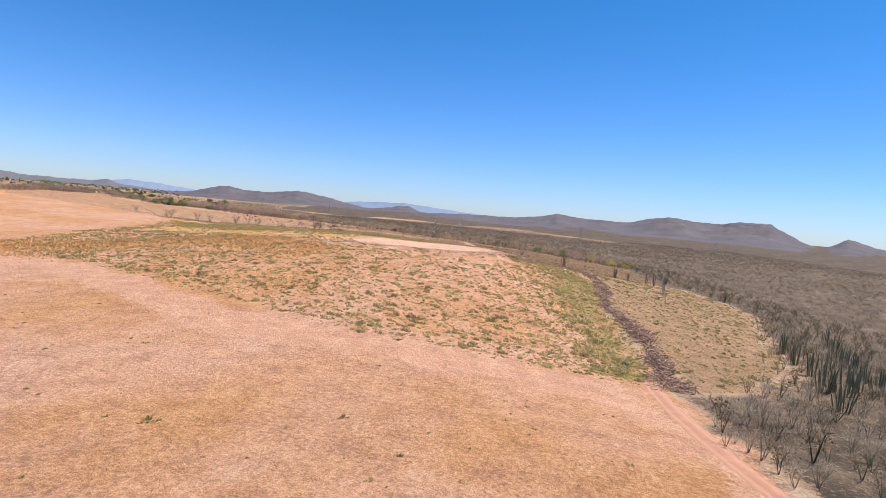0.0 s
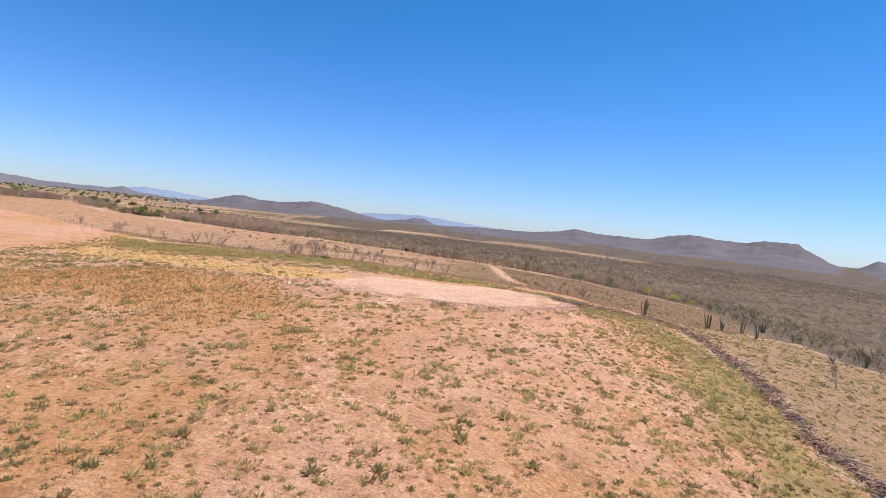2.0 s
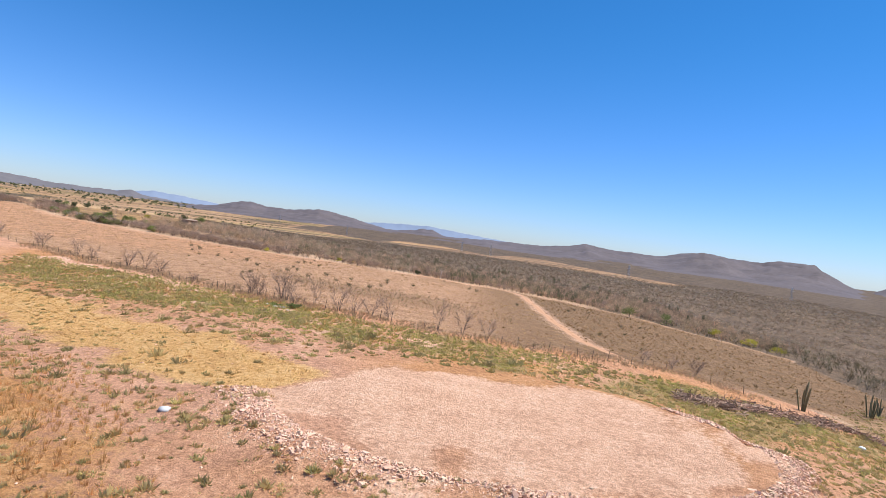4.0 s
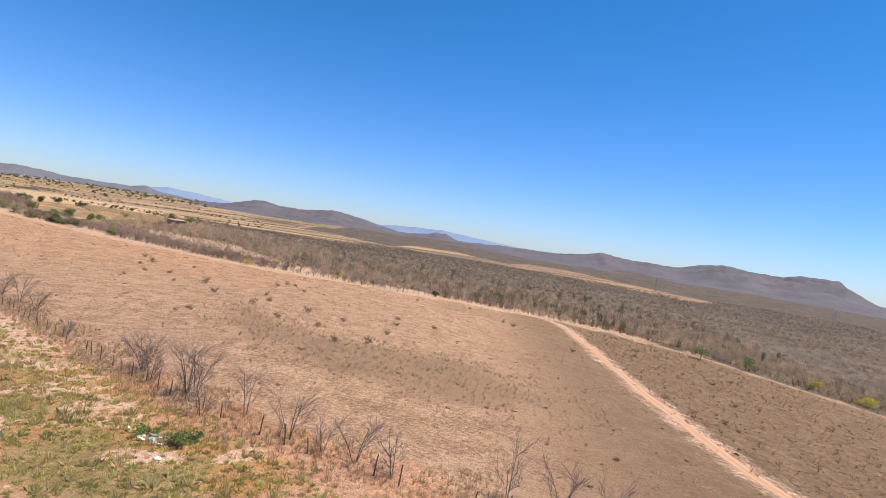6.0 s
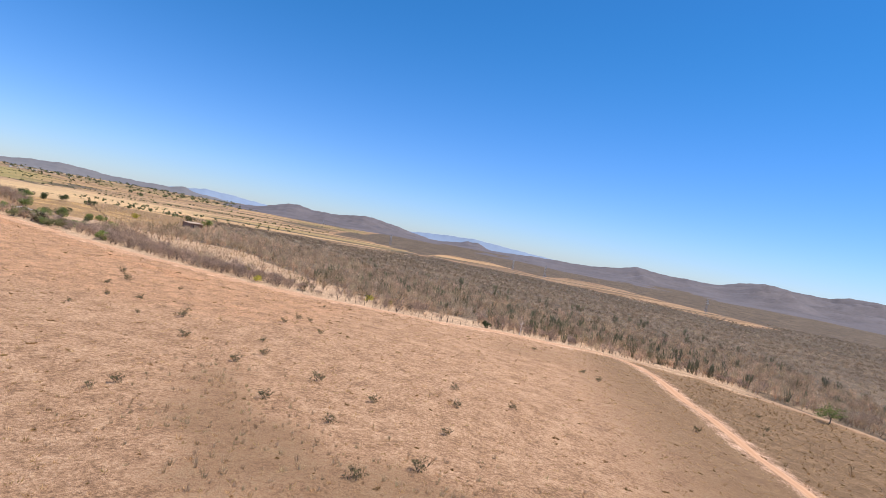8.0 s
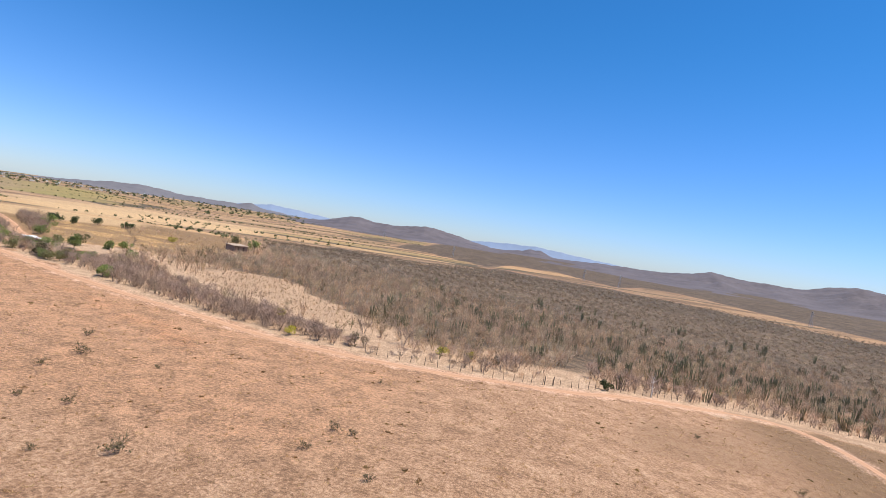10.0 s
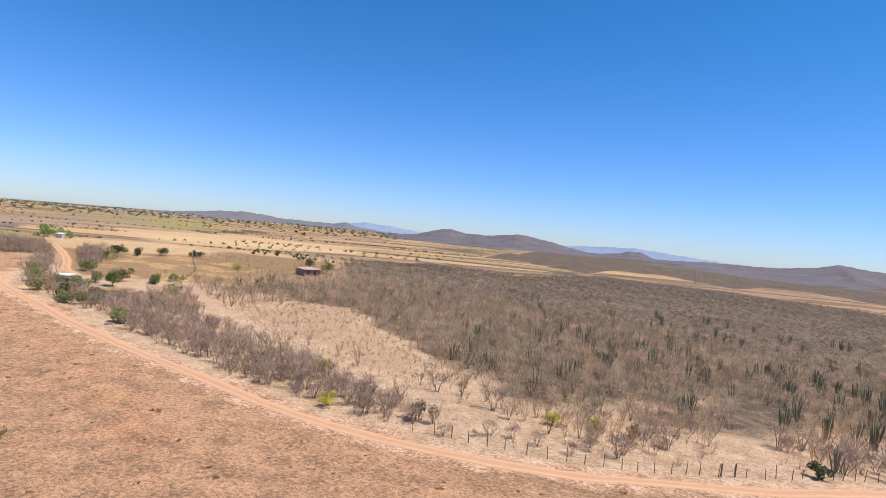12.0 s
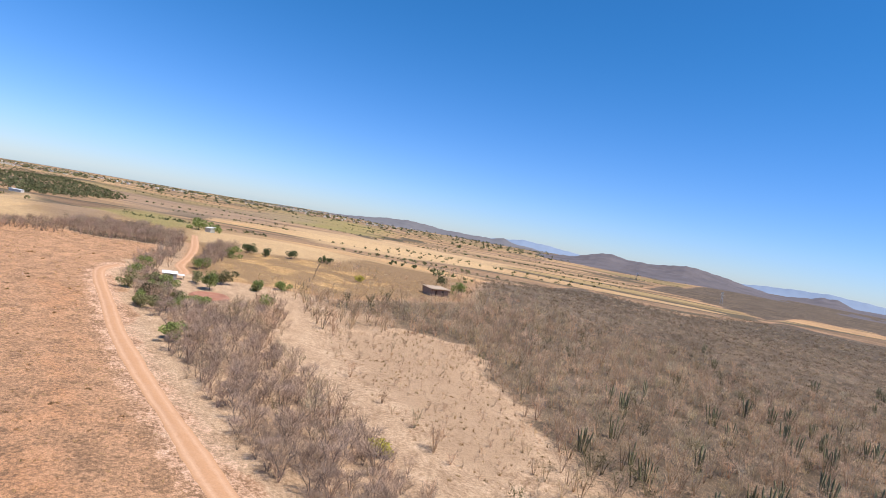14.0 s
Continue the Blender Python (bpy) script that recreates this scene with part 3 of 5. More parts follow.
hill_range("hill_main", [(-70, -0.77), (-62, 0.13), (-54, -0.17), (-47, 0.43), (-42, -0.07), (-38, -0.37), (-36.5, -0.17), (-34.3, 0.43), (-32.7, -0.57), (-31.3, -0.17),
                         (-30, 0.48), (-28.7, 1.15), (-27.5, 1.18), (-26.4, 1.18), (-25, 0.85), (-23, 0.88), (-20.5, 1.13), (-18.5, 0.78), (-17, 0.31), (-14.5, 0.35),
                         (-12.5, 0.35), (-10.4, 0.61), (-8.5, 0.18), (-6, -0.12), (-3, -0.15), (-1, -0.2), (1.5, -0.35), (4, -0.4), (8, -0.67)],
           1700, 3900, 4500, MAT_HAZE_TINTED_SCRUB, "grey-brown scrub-covered mountain ridge with steep gullied flanks", 41, 0.13)
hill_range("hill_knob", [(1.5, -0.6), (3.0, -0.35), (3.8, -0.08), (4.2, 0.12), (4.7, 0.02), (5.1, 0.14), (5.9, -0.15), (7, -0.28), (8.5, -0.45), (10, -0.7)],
           3000, 3900, 4400, MAT_HAZE_TINTED_SCRUB, "small twin-topped scrub hill", 51, 0.05)
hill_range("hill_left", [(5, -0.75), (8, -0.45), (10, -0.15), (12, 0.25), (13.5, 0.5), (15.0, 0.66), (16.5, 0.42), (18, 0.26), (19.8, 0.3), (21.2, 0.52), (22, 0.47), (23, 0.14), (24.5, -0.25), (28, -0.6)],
           2100, 3500, 4300, MAT_HAZE_TINTED_SCRUB, "brown scrub hills with two rounded tops", 61, 0.1)
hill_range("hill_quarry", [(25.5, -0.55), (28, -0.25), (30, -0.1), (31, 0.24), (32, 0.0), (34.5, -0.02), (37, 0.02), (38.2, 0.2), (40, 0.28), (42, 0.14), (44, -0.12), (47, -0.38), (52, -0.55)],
           3600, 4100, 4500, MAT_HAZE_TINTED_HILL, "low hazy hills beyond the farmland", 71, 0.03)


# ---- plants ----
def tube(p, q, r0, r1, sides=3):
    """A tapered limb between two points, as points and triangles."""
    p, q = np.asarray(p, float), np.asarray(q, float)
    d = q - p
    d /= np.linalg.norm(d) + 1e-9
    u = np.cross(d, (0.3, 0.1, 1.0) if abs(d[2]) < 0.9 else (1.0, 0.2, 0))
    u /= np.linalg.norm(u)
    v = np.cross(d, u)
    a = np.arange(sides) * 2 * np.pi / sides
    ring = np.cos(a)[:, None] * u + np.sin(a)[:, None] * v
    verts = np.vstack([p + ring * r0, q + ring * r1])
    i = np.arange(sides)
    j = (i + 1) % sides
    return verts, np.vstack([np.c_[i, j, j + sides], np.c_[i, j + sides, i + sides]])


def pile(pieces):
    """Join (points, triangles) pieces."""
    vs, fs, k = [], [], 0
    for v, f in pieces:
        vs.append(v)
        fs.append(f + k)
        k += len(v)
    return np.vstack(vs), np.vstack(fs)


def sliver(p, q, w, r, fine=True):
    """A thin, slightly bent twig or blade."""
    p, q = np.asarray(p, float), np.asarray(q, float)
    d = q - p
    s = np.cross(d, r.normal(size=3))
    s *= w / (np.linalg.norm(s) + 1e-9)
    if not fine:
        return np.vstack([p - s, p + s, q]), np.array([[0, 1, 2]])
    m = (p + q) / 2 + r.normal(size=3) * 0.06 * np.linalg.norm(d)
    return np.vstack([p - s, p + s, m + s * 0.8, m - s * 0.8, q]), np.array([[0, 1, 2], [0, 2, 3], [3, 2, 4]])


def bare_tree(seed, height, spread, stems, limbs, twigs, twig_w=0.014, fine=True, girth=1.0):
    """Leafless many-stemmed thorn tree: its stems and its twigs."""
    r = np.random.RandomState(seed)
    wood, thin = [], []
    for s in range(stems):
        a = 2 * np.pi * (s + r.uniform(0, 0.8)) / stems
        lean = r.uniform(0.15, 0.5) * spread
        base = np.array([np.cos(a) * 0.1, np.sin(a) * 0.1, -0.2])
        mid = base + np.array([np.cos(a) * lean * 0.5, np.sin(a) * lean * 0.5, height * r.uniform(0.3, 0.42)])
        tip = mid + np.array([np.cos(a) * lean, np.sin(a) * lean, height * r.uniform(0.3, 0.5)])
        rad = 0.035 * girth * height / 4 * r.uniform(0.8, 1.5)
        wood += [tube(base, mid, rad * 1.5, rad), tube(mid, tip, rad, rad * 0.4)]
        for _ in range(limbs):
            k = r.uniform(0.05, 0.95)
            p = base + (mid - base) * (0.3 + 0.7 * k) if r.rand() < 0.35 else mid + (tip - mid) * k
            b = a + r.normal() * 1.1
            ln = height * r.uniform(0.18, 0.36)
            q = p + np.array([np.cos(b) * ln * 0.75, np.sin(b) * ln * 0.75, ln * r.uniform(0.35, 0.95)])
            wood.append(tube(p, q, rad * 0.5, rad * 0.18))
            for _ in range(twigs):
                g = p + (q - p) * r.uniform(0.2, 1.0)
                d = (q - p) / ln + r.normal(size=3) * 0.6 + (0, 0, 0.25)
                thin.append(sliver(g, g + d * ln * r.uniform(0.35, 0.8), twig_w, r, fine))
    return pile(wood), pile(thin)


def twiggy(seed, height, radius, count, width, stems=3, long=0.5):
    """A rounded leafless crown: short twigs that point outwards from several lobes, on pale stems."""
    r = np.random.RandomState(seed)
    out = [tube((0, 0, -0.2), (0.5 * radius * np.cos(k), 0.5 * radius * np.sin(k), height * 0.62), 0.055, 0.02) for k in r.uniform(0, 6.28, stems)]
    n = 4
    lobes = [(np.array((np.cos(k) * radius * 0.45, np.sin(k) * radius * 0.45, height * r.uniform(0.42, 0.7))), r.uniform(0.42, 0.62) * radius) for k in (np.arange(n) + r.uniform(0, 0.7, n)) * 6.28 / n]
    for _ in range(count):
        c, s = lobes[r.randint(n)]
        d = r.normal(size=3)
        d[2] = abs(d[2]) * 1.1 - 0.35
        d /= np.linalg.norm(d)
        p = c + d * s * r.uniform(0.35, 1.0) * (1, 1, 0.9)
        q = p + (d * 0.8 + (0, 0, 0.35) + r.normal(size=3) * 0.35) * long * r.uniform(0.6, 1.4)
        out.append(sliver(p, q, width * r.uniform(0.6, 1.4), r, False))
    return pile(out)


def thorn(seed, height, radius, count, width, stems=4):
    """A leafless thorn tree seen from afar: stems that spread like a vase, and a haze of upright twigs about their upper halves."""
    r = np.random.RandomState(seed)
    out, tips = [], []
    for k in range(stems):
        a = 6.28 * (k + r.uniform(0, 0.8)) / stems
        d = np.array((np.cos(a), np.sin(a), 0.0))
        knee = d * radius * r.uniform(0.2, 0.4) + (0, 0, height * r.uniform(0.25, 0.4))
        tip = d * radius * r.uniform(0.5, 0.9) + (0, 0, height * r.uniform(0.7, 0.95))
        out += [tube((0, 0, -0.2), knee, 1.7 * width + 0.02, 1.2 * width + 0.01), tube(knee, tip, 1.2 * width + 0.01, 0.5 * width)]
        tips.append((knee, tip, d))
    for _ in range(count):
        knee, tip, d = tips[r.randint(stems)]
        p = knee + (tip - knee) * r.uniform(0.0, 1.0) + r.normal(size=3) * 0.1 * radius
        q = p + (d * r.uniform(-0.3, 0.7) + r.normal(size=3) * (0.5, 0.5, 0.25) + (0, 0, 0.5)) * height * r.uniform(0.14, 0.28)
        out.append(sliver(p, q, width * r.uniform(0.6, 1.4), r, False))
    return pile(out)


def mound(seed, blades, height, spread, width):
    """A low rounded clump of herbs: blades that fan out of its middle into an uneven dome."""
    r = np.random.RandomState(seed)
    lobes = r.normal(size=(3, 3)) * (0.35, 0.35, 0.0) * spread
    out = []
    for _ in range(blades):
        d = r.normal(size=3)
        d[2] = abs(d[2]) * 0.9 + 0.15
        d *= r.uniform(0.55, 1.05) / np.linalg.norm(d)
        c = lobes[r.randint(3)]
        out.append(sliver(c + d * (0.35 * spread, 0.35 * spread, 0.2 * height) - (0, 0, 0.03), c + d * (spread, spread, height) * 0.85, width * r.uniform(0.7, 1.3), r, False))
    return pile(out)


def leafy(seed, rx, rz, count, size, centre, lobes=7):
    """A crown of small leaf clumps round several uneven lobes."""
    r = np.random.RandomState(seed)
    at = [(r.normal(size=3) * (0.5 * rx, 0.5 * rx, 0.35 * rz), r.uniform(0.4, 0.7)) for _ in range(lobes)]
    vs, fs = [], []
    for i in range(count):
        c, s = at[r.randint(len(at))]
        d = r.normal(size=3)
        d /= np.linalg.norm(d)
        p = np.array(centre) + c + d * (rx, rx, rz) * s * r.uniform(0.55, 1.05)
        u, v = r.normal(size=3), r.normal(size=3)
        u *= size * r.uniform(0.6, 1.3) / np.linalg.norm(u)
        v *= size * r.uniform(0.4, 0.9) / np.linalg.norm(v)
        vs.append(np.vstack([p - u, p + v, p + u, p - v]))
        fs.append(np.array([[0, 1, 2], [0, 2, 3]]) + 4 * i)
    return np.vstack(vs), np.vstack(fs)


def tuft(seed, blades, height, spread, width):
    """A bunch of grass."""
    r = np.random.RandomState(seed)
    out = []
    for _ in range(blades):
        a, k = r.uniform(0, 6.28), r.uniform(0.05, 1.0)
        b = np.array([np.cos(a), np.sin(a), 0]) * spread * 0.35 * k
        t = np.array([np.cos(a) * spread * k, np.sin(a) * spread * k, height * r.uniform(0.55, 1.1)])
        out.append(sliver(b - (0, 0, 0.05), t, width, r, False))
    return pile(out)


def scatter_mesh(name, kinds, places, mat, label, category, seed=0):
    """Many plants that nobody could count, joined into one mesh. places: x, y, size."""
    r = np.random.RandomState(seed)
    vs, fs, k = [], [], 0
    zs = land(places[:, 0], places[:, 1])
    for (x, y, s), z in zip(places, zs):
        v, f = kinds[r.randint(len(kinds))]
        a = r.uniform(0, 6.28)
        c, sn = np.cos(a) * s, np.sin(a) * s
        vs.append(np.c_[v[:, 0] * c - v[:, 1] * sn + x, v[:, 0] * sn + v[:, 1] * c + y, v[:, 2] * s * r.uniform(0.8, 1.2) + z])
        fs.append(f + k)
        k += len(v)
    ob = link_mesh(name, np.vstack(vs), np.vstack(fs), mat)
    tones = np.repeat(r.uniform(0, 1, len(vs)), [len(v) for v in vs]).astype(np.float32)
    ob.data.attributes.new("tone", "FLOAT", "POINT").data.foreach_set("value", tones)
    return tagged(ob, label, category, kind="stuff")


def sow(box, step, seed, keep):
    """Jittered places in a box (x0, x1, y0, y1), kept with the chance that keep(x, y) gives."""
    r = np.random.RandomState(seed)
    gx, gy = np.meshgrid(np.arange(box[0], box[1], step), np.arange(box[2], box[3], step))
    x = gx.ravel() + r.uniform(-0.5, 0.5, gx.size) * step
    y = gy.ravel() + r.uniform(-0.5, 0.5, gx.size) * step
    ok = r.uniform(size=x.size) < keep(x, y)
    return x[ok], y[ok], r


def ground_at(x, y):
    return float(land(np.array([x]), np.array([y]))[0])


def thing(name, label, category, group="", at=(0, 0, 0), turn=0.0, size=1.0):
    """An Empty at the base of a thing, which parents its parts."""
    ob = tagged(new(name), label, category, group)
    ob.empty_display_size = 0.2
    ob.matrix_basis = pose(*at, 0, 0, turn) @ Matrix.Scale(size, 4)
    return ob


def part(name, mesh, mat, parent, label="", soft=False):
    ob = link_mesh(name, *mesh, mat, soft, parent)
    ob.data.attributes.new("tone", "FLOAT", "POINT").data.foreach_set("value", np.full(len(mesh[0]), random.random(), np.float32))
    return tagged(ob, label) if label else ob


def place_copy(ob, x, y, turn, size, sink=0.0):
    c = copy_thing(ob, pose(x, y, ground_at(x, y) - sink, 0, 0, turn))
    c.scale = (size, size, size)
    return c


MAT_BARK = mottled("grey_bark", (0.13, 0.10, 0.08), (0.26, 0.20, 0.16), 3.0, 0.9)
MAT_TWIG = mottled("bare_twigs", (0.31, 0.215, 0.155), (0.54, 0.385, 0.285), 0.25, 0.9, spread=0.3, thin=0.2)
MAT_SCRUB = mottled("thorn_scrub", (0.43, 0.29, 0.19), (0.71, 0.51, 0.355), 0.05, 0.9, island=True, spread=0.36, thin=0.35)
MAT_FAR_SCRUB = mottled("far_scrub", (0.19, 0.132, 0.088), (0.37, 0.27, 0.185), 0.02, 0.9, island=True, spread=0.36, thin=0.35)
MAT_GREY_SCRUB = mottled("grey_scrub", (0.39, 0.285, 0.195), (0.66, 0.51, 0.37), 0.05, 0.9, island=True, spread=0.3, thin=0.3)
MAT_SLOPE_SCRUB = mottled("slope_scrub", (0.33, 0.26, 0.18), (0.56, 0.45, 0.33), 0.08, 0.9, island=True, spread=0.35, thin=0.3)
MAT_BROWN_GRASS = mottled("brown_grass", (0.29, 0.18, 0.083), (0.47, 0.30, 0.155), 0.2, 0.9, island=True, spread=0.25, thin=0.45)
MAT_WEED = mottled("olive_weeds", (0.36, 0.295, 0.125), (0.56, 0.45, 0.22), 0.15, 0.9, island=True, spread=0.3, thin=0.45)
MAT_HEDGE = mottled("dark_hedge", (0.29, 0.20, 0.15), (0.47, 0.335, 0.26), 0.08, 0.9, island=True, spread=0.3, thin=0.25)
MAT_OLIVE = mottled("olive_scrub", (0.10, 0.088, 0.046), (0.22, 0.18, 0.10), 0.08, 0.9, island=True, spread=0.25, thin=0.35)
MAT_LEAF = mottled("green_leaves", (0.15, 0.185, 0.05), (0.32, 0.35, 0.115), 0.8, 0.7, spread=0.2, thin=0.35)
MAT_OLIVE_LEAF = mottled("olive_leaves", (0.16, 0.155, 0.065), (0.33, 0.30, 0.14), 0.8, 0.8, spread=0.2, thin=0.35)
MAT_DARK_LEAF = mottled("dark_leaves", (0.06, 0.075, 0.03), (0.13, 0.15, 0.06), 0.8, 0.7, spread=0.2, thin=0.35)
MAT_YELLOW_LEAF = mottled("yellow_leaves", (0.42, 0.36, 0.04), (0.62, 0.54, 0.09), 0.8, 0.7, thin=0.35)
MAT_GREEN_FAR = mottled("far_green_trees", (0.10, 0.11, 0.055), (0.22, 0.215, 0.11), 0.05, 0.8, island=True, spread=0.3, thin=0.35)
MAT_CACTUS = mottled("cactus_skin", (0.155, 0.145, 0.07), (0.31, 0.275, 0.15), 1.5, 0.7, 0.3, spread=0.25)
MAT_TUFT = mottled("green_tufts", (0.42, 0.345, 0.15), (0.64, 0.515, 0.27), 0.15, 0.9, island=True, spread=0.3, thin=0.55)
MAT_GREEN_GRASS = mottled("green_grass", (0.43, 0.385, 0.125), (0.64, 0.55, 0.22), 0.2, 0.9, island=True, spread=0.25, thin=0.5)
MAT_STRAW = mottled("straw_tufts", (0.46, 0.275, 0.12), (0.66, 0.44, 0.22), 0.2, 0.9, island=True, spread=0.25, thin=0.45)
MAT_GOLD = mottled("gold_straw", (0.54, 0.31, 0.10), (0.70, 0.455, 0.19), 0.2, 0.9, island=True, spread=0.2, thin=0.45)
MAT_RUST = mottled("rust_grass", (0.60, 0.335, 0.125), (0.80, 0.50, 0.235), 0.2, 0.9, island=True, spread=0.25, thin=0.45)
MAT_GREY_GRASS = mottled("grey_dry_grass", (0.46, 0.325, 0.20), (0.68, 0.49, 0.31), 0.2, 0.9, island=True, spread=0.25, thin=0.45)
MAT_STONE = mottled("reddish_stone", (0.64, 0.40, 0.295), (0.82, 0.57, 0.44), 1.2, 0.9, 0.12, island=True, spread=0.2)
MAT_DEAD_WOOD = mottled("dead_wood", (0.22, 0.125, 0.085), (0.58, 0.40, 0.31), 1.0, 0.9, island=True, spread=0.5)
MAT_WHITE_WOOD = mottled("bleached_wood", (0.42, 0.36, 0.30), (0.62, 0.55, 0.47), 2.0, 0.8)
MAT_POST = mottled("post_wood", (0.12, 0.085, 0.06), (0.24, 0.18, 0.13), 4.0, 0.9, 0.4)


def wood_chance(x, y):
    """How thickly the thorn wood stands."""
    bare = np.maximum.reduce([inside(x, y, CLEARING, 4), 1 - smooth(near_line(x, y, PATHWAY), 2, 5), inside(x, y, YARD, 4), inside(x, y, STRAW_FAR, 4), inside(x, y, ORCHARD, 3),
                              1 - smooth(near_line(x, y, ROAD), 4.5, 7), 1 - smooth(near_line(x, y, BRANCH), 3, 6), inside(x, y, STRIP, 8)])
    hillside = [(-300, -200), (24, -200), (24.5, 56), (30, 62), (39, 73), (50, 88), (79, 144), (97, 180), (101, 205), (98, 236), (95, 300), (60, 342)]
    own = np.maximum(inside(x, y, FIELD, 3), inside(x, y, hillside + [(30, 366), (-33, 338), (-150, 268), (-300, 330)], 3))
    return (1 - bare) * (1 - own)


def patchy_wood(x, y):
    return smooth(waves(x, y, 13, 59), -0.4, 0.4)


def clumped(x, y):
    return 0.55 + 0.45 * smooth(waves(x, y, 8, 58), -0.5, 0.3)


def gaps(x, y):
    """Openings where pale ground shows between the trees."""
    near_fence = 1 - smooth(near_line(x, y, FENCE_B), 6, 30)
    pale = smooth(waves(x, y, 22, 8), 0.2, 0.9)
    ways = 1 - smooth(near_line(x, y, [(-41, 340), (-36, 362), (-33, 390)]), 2.5, 5)
    return np.clip(1 - 0.5 * pale * (0.4 + 0.4 * near_fence) - ways, 0, 1) * (1 - 0.2 * near_fence)


# bare trees of the thorn wood: the ones nearest to the road are single trees
protos = []
for s, (h, w, st, li, tw) in enumerate([(4.2, 2.2, 4, 9, 9), (3.6, 2.4, 5, 7, 9), (4.8, 2.0, 3, 11, 9), (3.0, 2.3, 6, 6, 8), (4.4, 2.6, 4, 9, 10), (2.4, 1.9, 6, 5, 8)]):
    wood, thin = bare_tree(300 + s, h * 0.8, w, st, li, tw - 2, 0.012, False)
    thin = pile([thin, twiggy(320 + s, h * 0.85, 0.62 * w, 430, 0.018, 0, 0.40)])
    t = thing("thorn_tree", "leafless grey-brown thorn tree with many thin upright twigs", "tree", "thorn trees by the track", (60 + 4 * s, 352 + 3 * s, 0))
    t.location.z = ground_at(60 + 4 * s, 352 + 3 * s)
    part("trunk", wood, MAT_BARK, t)
    part("crown", thin, MAT_TWIG, t)
    protos.append(t)

mid_kinds, far_kinds, olive_kinds = [], [], []
for s in range(7):
    r = np.random.RandomState(500 + s)
    h = r.uniform(2.9, 3.9)
    mid_kinds.append(pile([thorn(100 + s, h * 0.82, 1.15, 75, 0.019, 4), twiggy(110 + s, h * 0.8, 1.2, 75, 0.019, 0, 0.4)]))
    far_kinds.append(twiggy(130 + s, h * 0.84, 1.6, 40, 0.065, 0, 0.55))
    olive_kinds.append(pile([leafy(160 + s, 1.0, 0.8, 60, 0.09, (0, 0, 1.2)), thorn(170 + s, 2.4, 1.2, 70, 0.022, 3)]))

x, y, r = sow((-190, 110, 318, 520), 2.1, 5, lambda x, y: np.maximum(wood_chance(x, y) * gaps(x, y) * clumped(x, y), 0.95 * inside(x, y, THICKET, 2) * smooth(near_line(x, y, ROAD), 3, 5)) * (1 - smooth(y, 440, 520)))
d = near_line(x, y, [(-155, 345), (-130, 336), (-110, 330), (-66, 325), (-43, 338), (-6, 364), (40, 368)]) + r.uniform(0, 14, len(x))
order = np.argsort(d)
size = r.gamma(14, 0.060, len(x)) + 0.08
for i in order[:294]:
    place_copy(protos[r.randint(6)], x[i], y[i], r.uniform(0, 360), size[i] * 0.84)
rest = order[294:]
kind = waves(x, y, 30, 55) * 0.5 + r.normal(size=len(x)) * 0.6
warm, grey, leafed = rest[kind[rest] < 0.45], rest[(kind[rest] >= 0.45) & (kind[rest] < 1.0)], rest[kind[rest] >= 1.0]
x3, y3, r3 = sow((-165, -75, 318, 372), 1.7, 12, lambda x, y: 0.8 * inside(x, y, THICKET, 2) * smooth(near_line(x, y, ROAD), 3, 5))
scatter_mesh("thicket", mid_kinds, np.c_[x3, y3, r3.uniform(0.5, 0.95, len(x3))], MAT_HEDGE, "dense purple-brown leafless thicket beside the track", "scrub", 9)
scatter_mesh("thorn_wood", mid_kinds, np.c_[x, y, size][warm], MAT_SCRUB, "dense leafless brown thorn wood on pale dusty soil", "wood", 1)
scatter_mesh("grey_thorn_wood", mid_kinds, np.c_[x, y, size][grey], MAT_GREY_SCRUB, "pale grey leafless thorn trees among the brown wood", "wood", 7)
scatter_mesh("olive_thorn_wood", olive_kinds, np.c_[x, y, size * 1.1][leafed], MAT_OLIVE, "dusty olive thorn bushes among the brown wood", "wood", 8)
x, y, r = sow((-260, 420, 440, 900), 3.7, 6, lambda x, y: wood_chance(x, y) * (0.85 + 0.15 * waves(x, y, 40, 8)) * smooth(y, 440, 500) * (1 - 0.3 * smooth(y, 600, 900)))
x2, y2, _ = sow((110, 420, 40, 440), 4.3, 7, lambda x, y: wood_chance(x, y) * (0.8 + 0.2 * waves(x, y, 40, 9)) * (1 - 0.5 * smooth(x, 200, 420)))
x, y = np.r_[x, x2], np.r_[y, y2]
kind = waves(x, y, 60, 56) * 0.5 + r.normal(size=len(x)) * 0.6
for name, ok, mat, lab in (("far_thorn_wood", kind < 0.6, MAT_FAR_SCRUB, "wide brown thorn wood reaching to the hills"), ("far_grey_wood", kind >= 0.6, MAT_GREY_SCRUB, "pale grey thorn trees in the wide wood")):
    scatter_mesh(name, far_kinds, np.c_[x, y, r.uniform(0.65, 1.05, len(x))][ok], mat, lab, "wood", 2)
x, y, r = sow((22, 112, 15, 325), 2.0, 8, lambda x, y: wood_chance(x, y) * (0.45 + 0.25 * (y < 130)) * (0.5 + 0.5 * patchy_wood(x, y)))
scatter_mesh("hillside_scrub", mid_kinds, np.c_[x, y, r.uniform(0.4, 0.9, len(x))], MAT_SLOPE_SCRUB, "tangled leafless grey scrub on the hillside", "scrub", 3)
x, y, r = sow((24, 130, 15, 340), 3.6, 9, lambda x, y: wood_chance(x, y) * 0.6)
scatter_mesh("olive_scrub", olive_kinds, np.c_[x, y, r.uniform(0.6, 1.3, len(x))], MAT_OLIVE, "olive-green and grey thorn bushes", "scrub", 4)
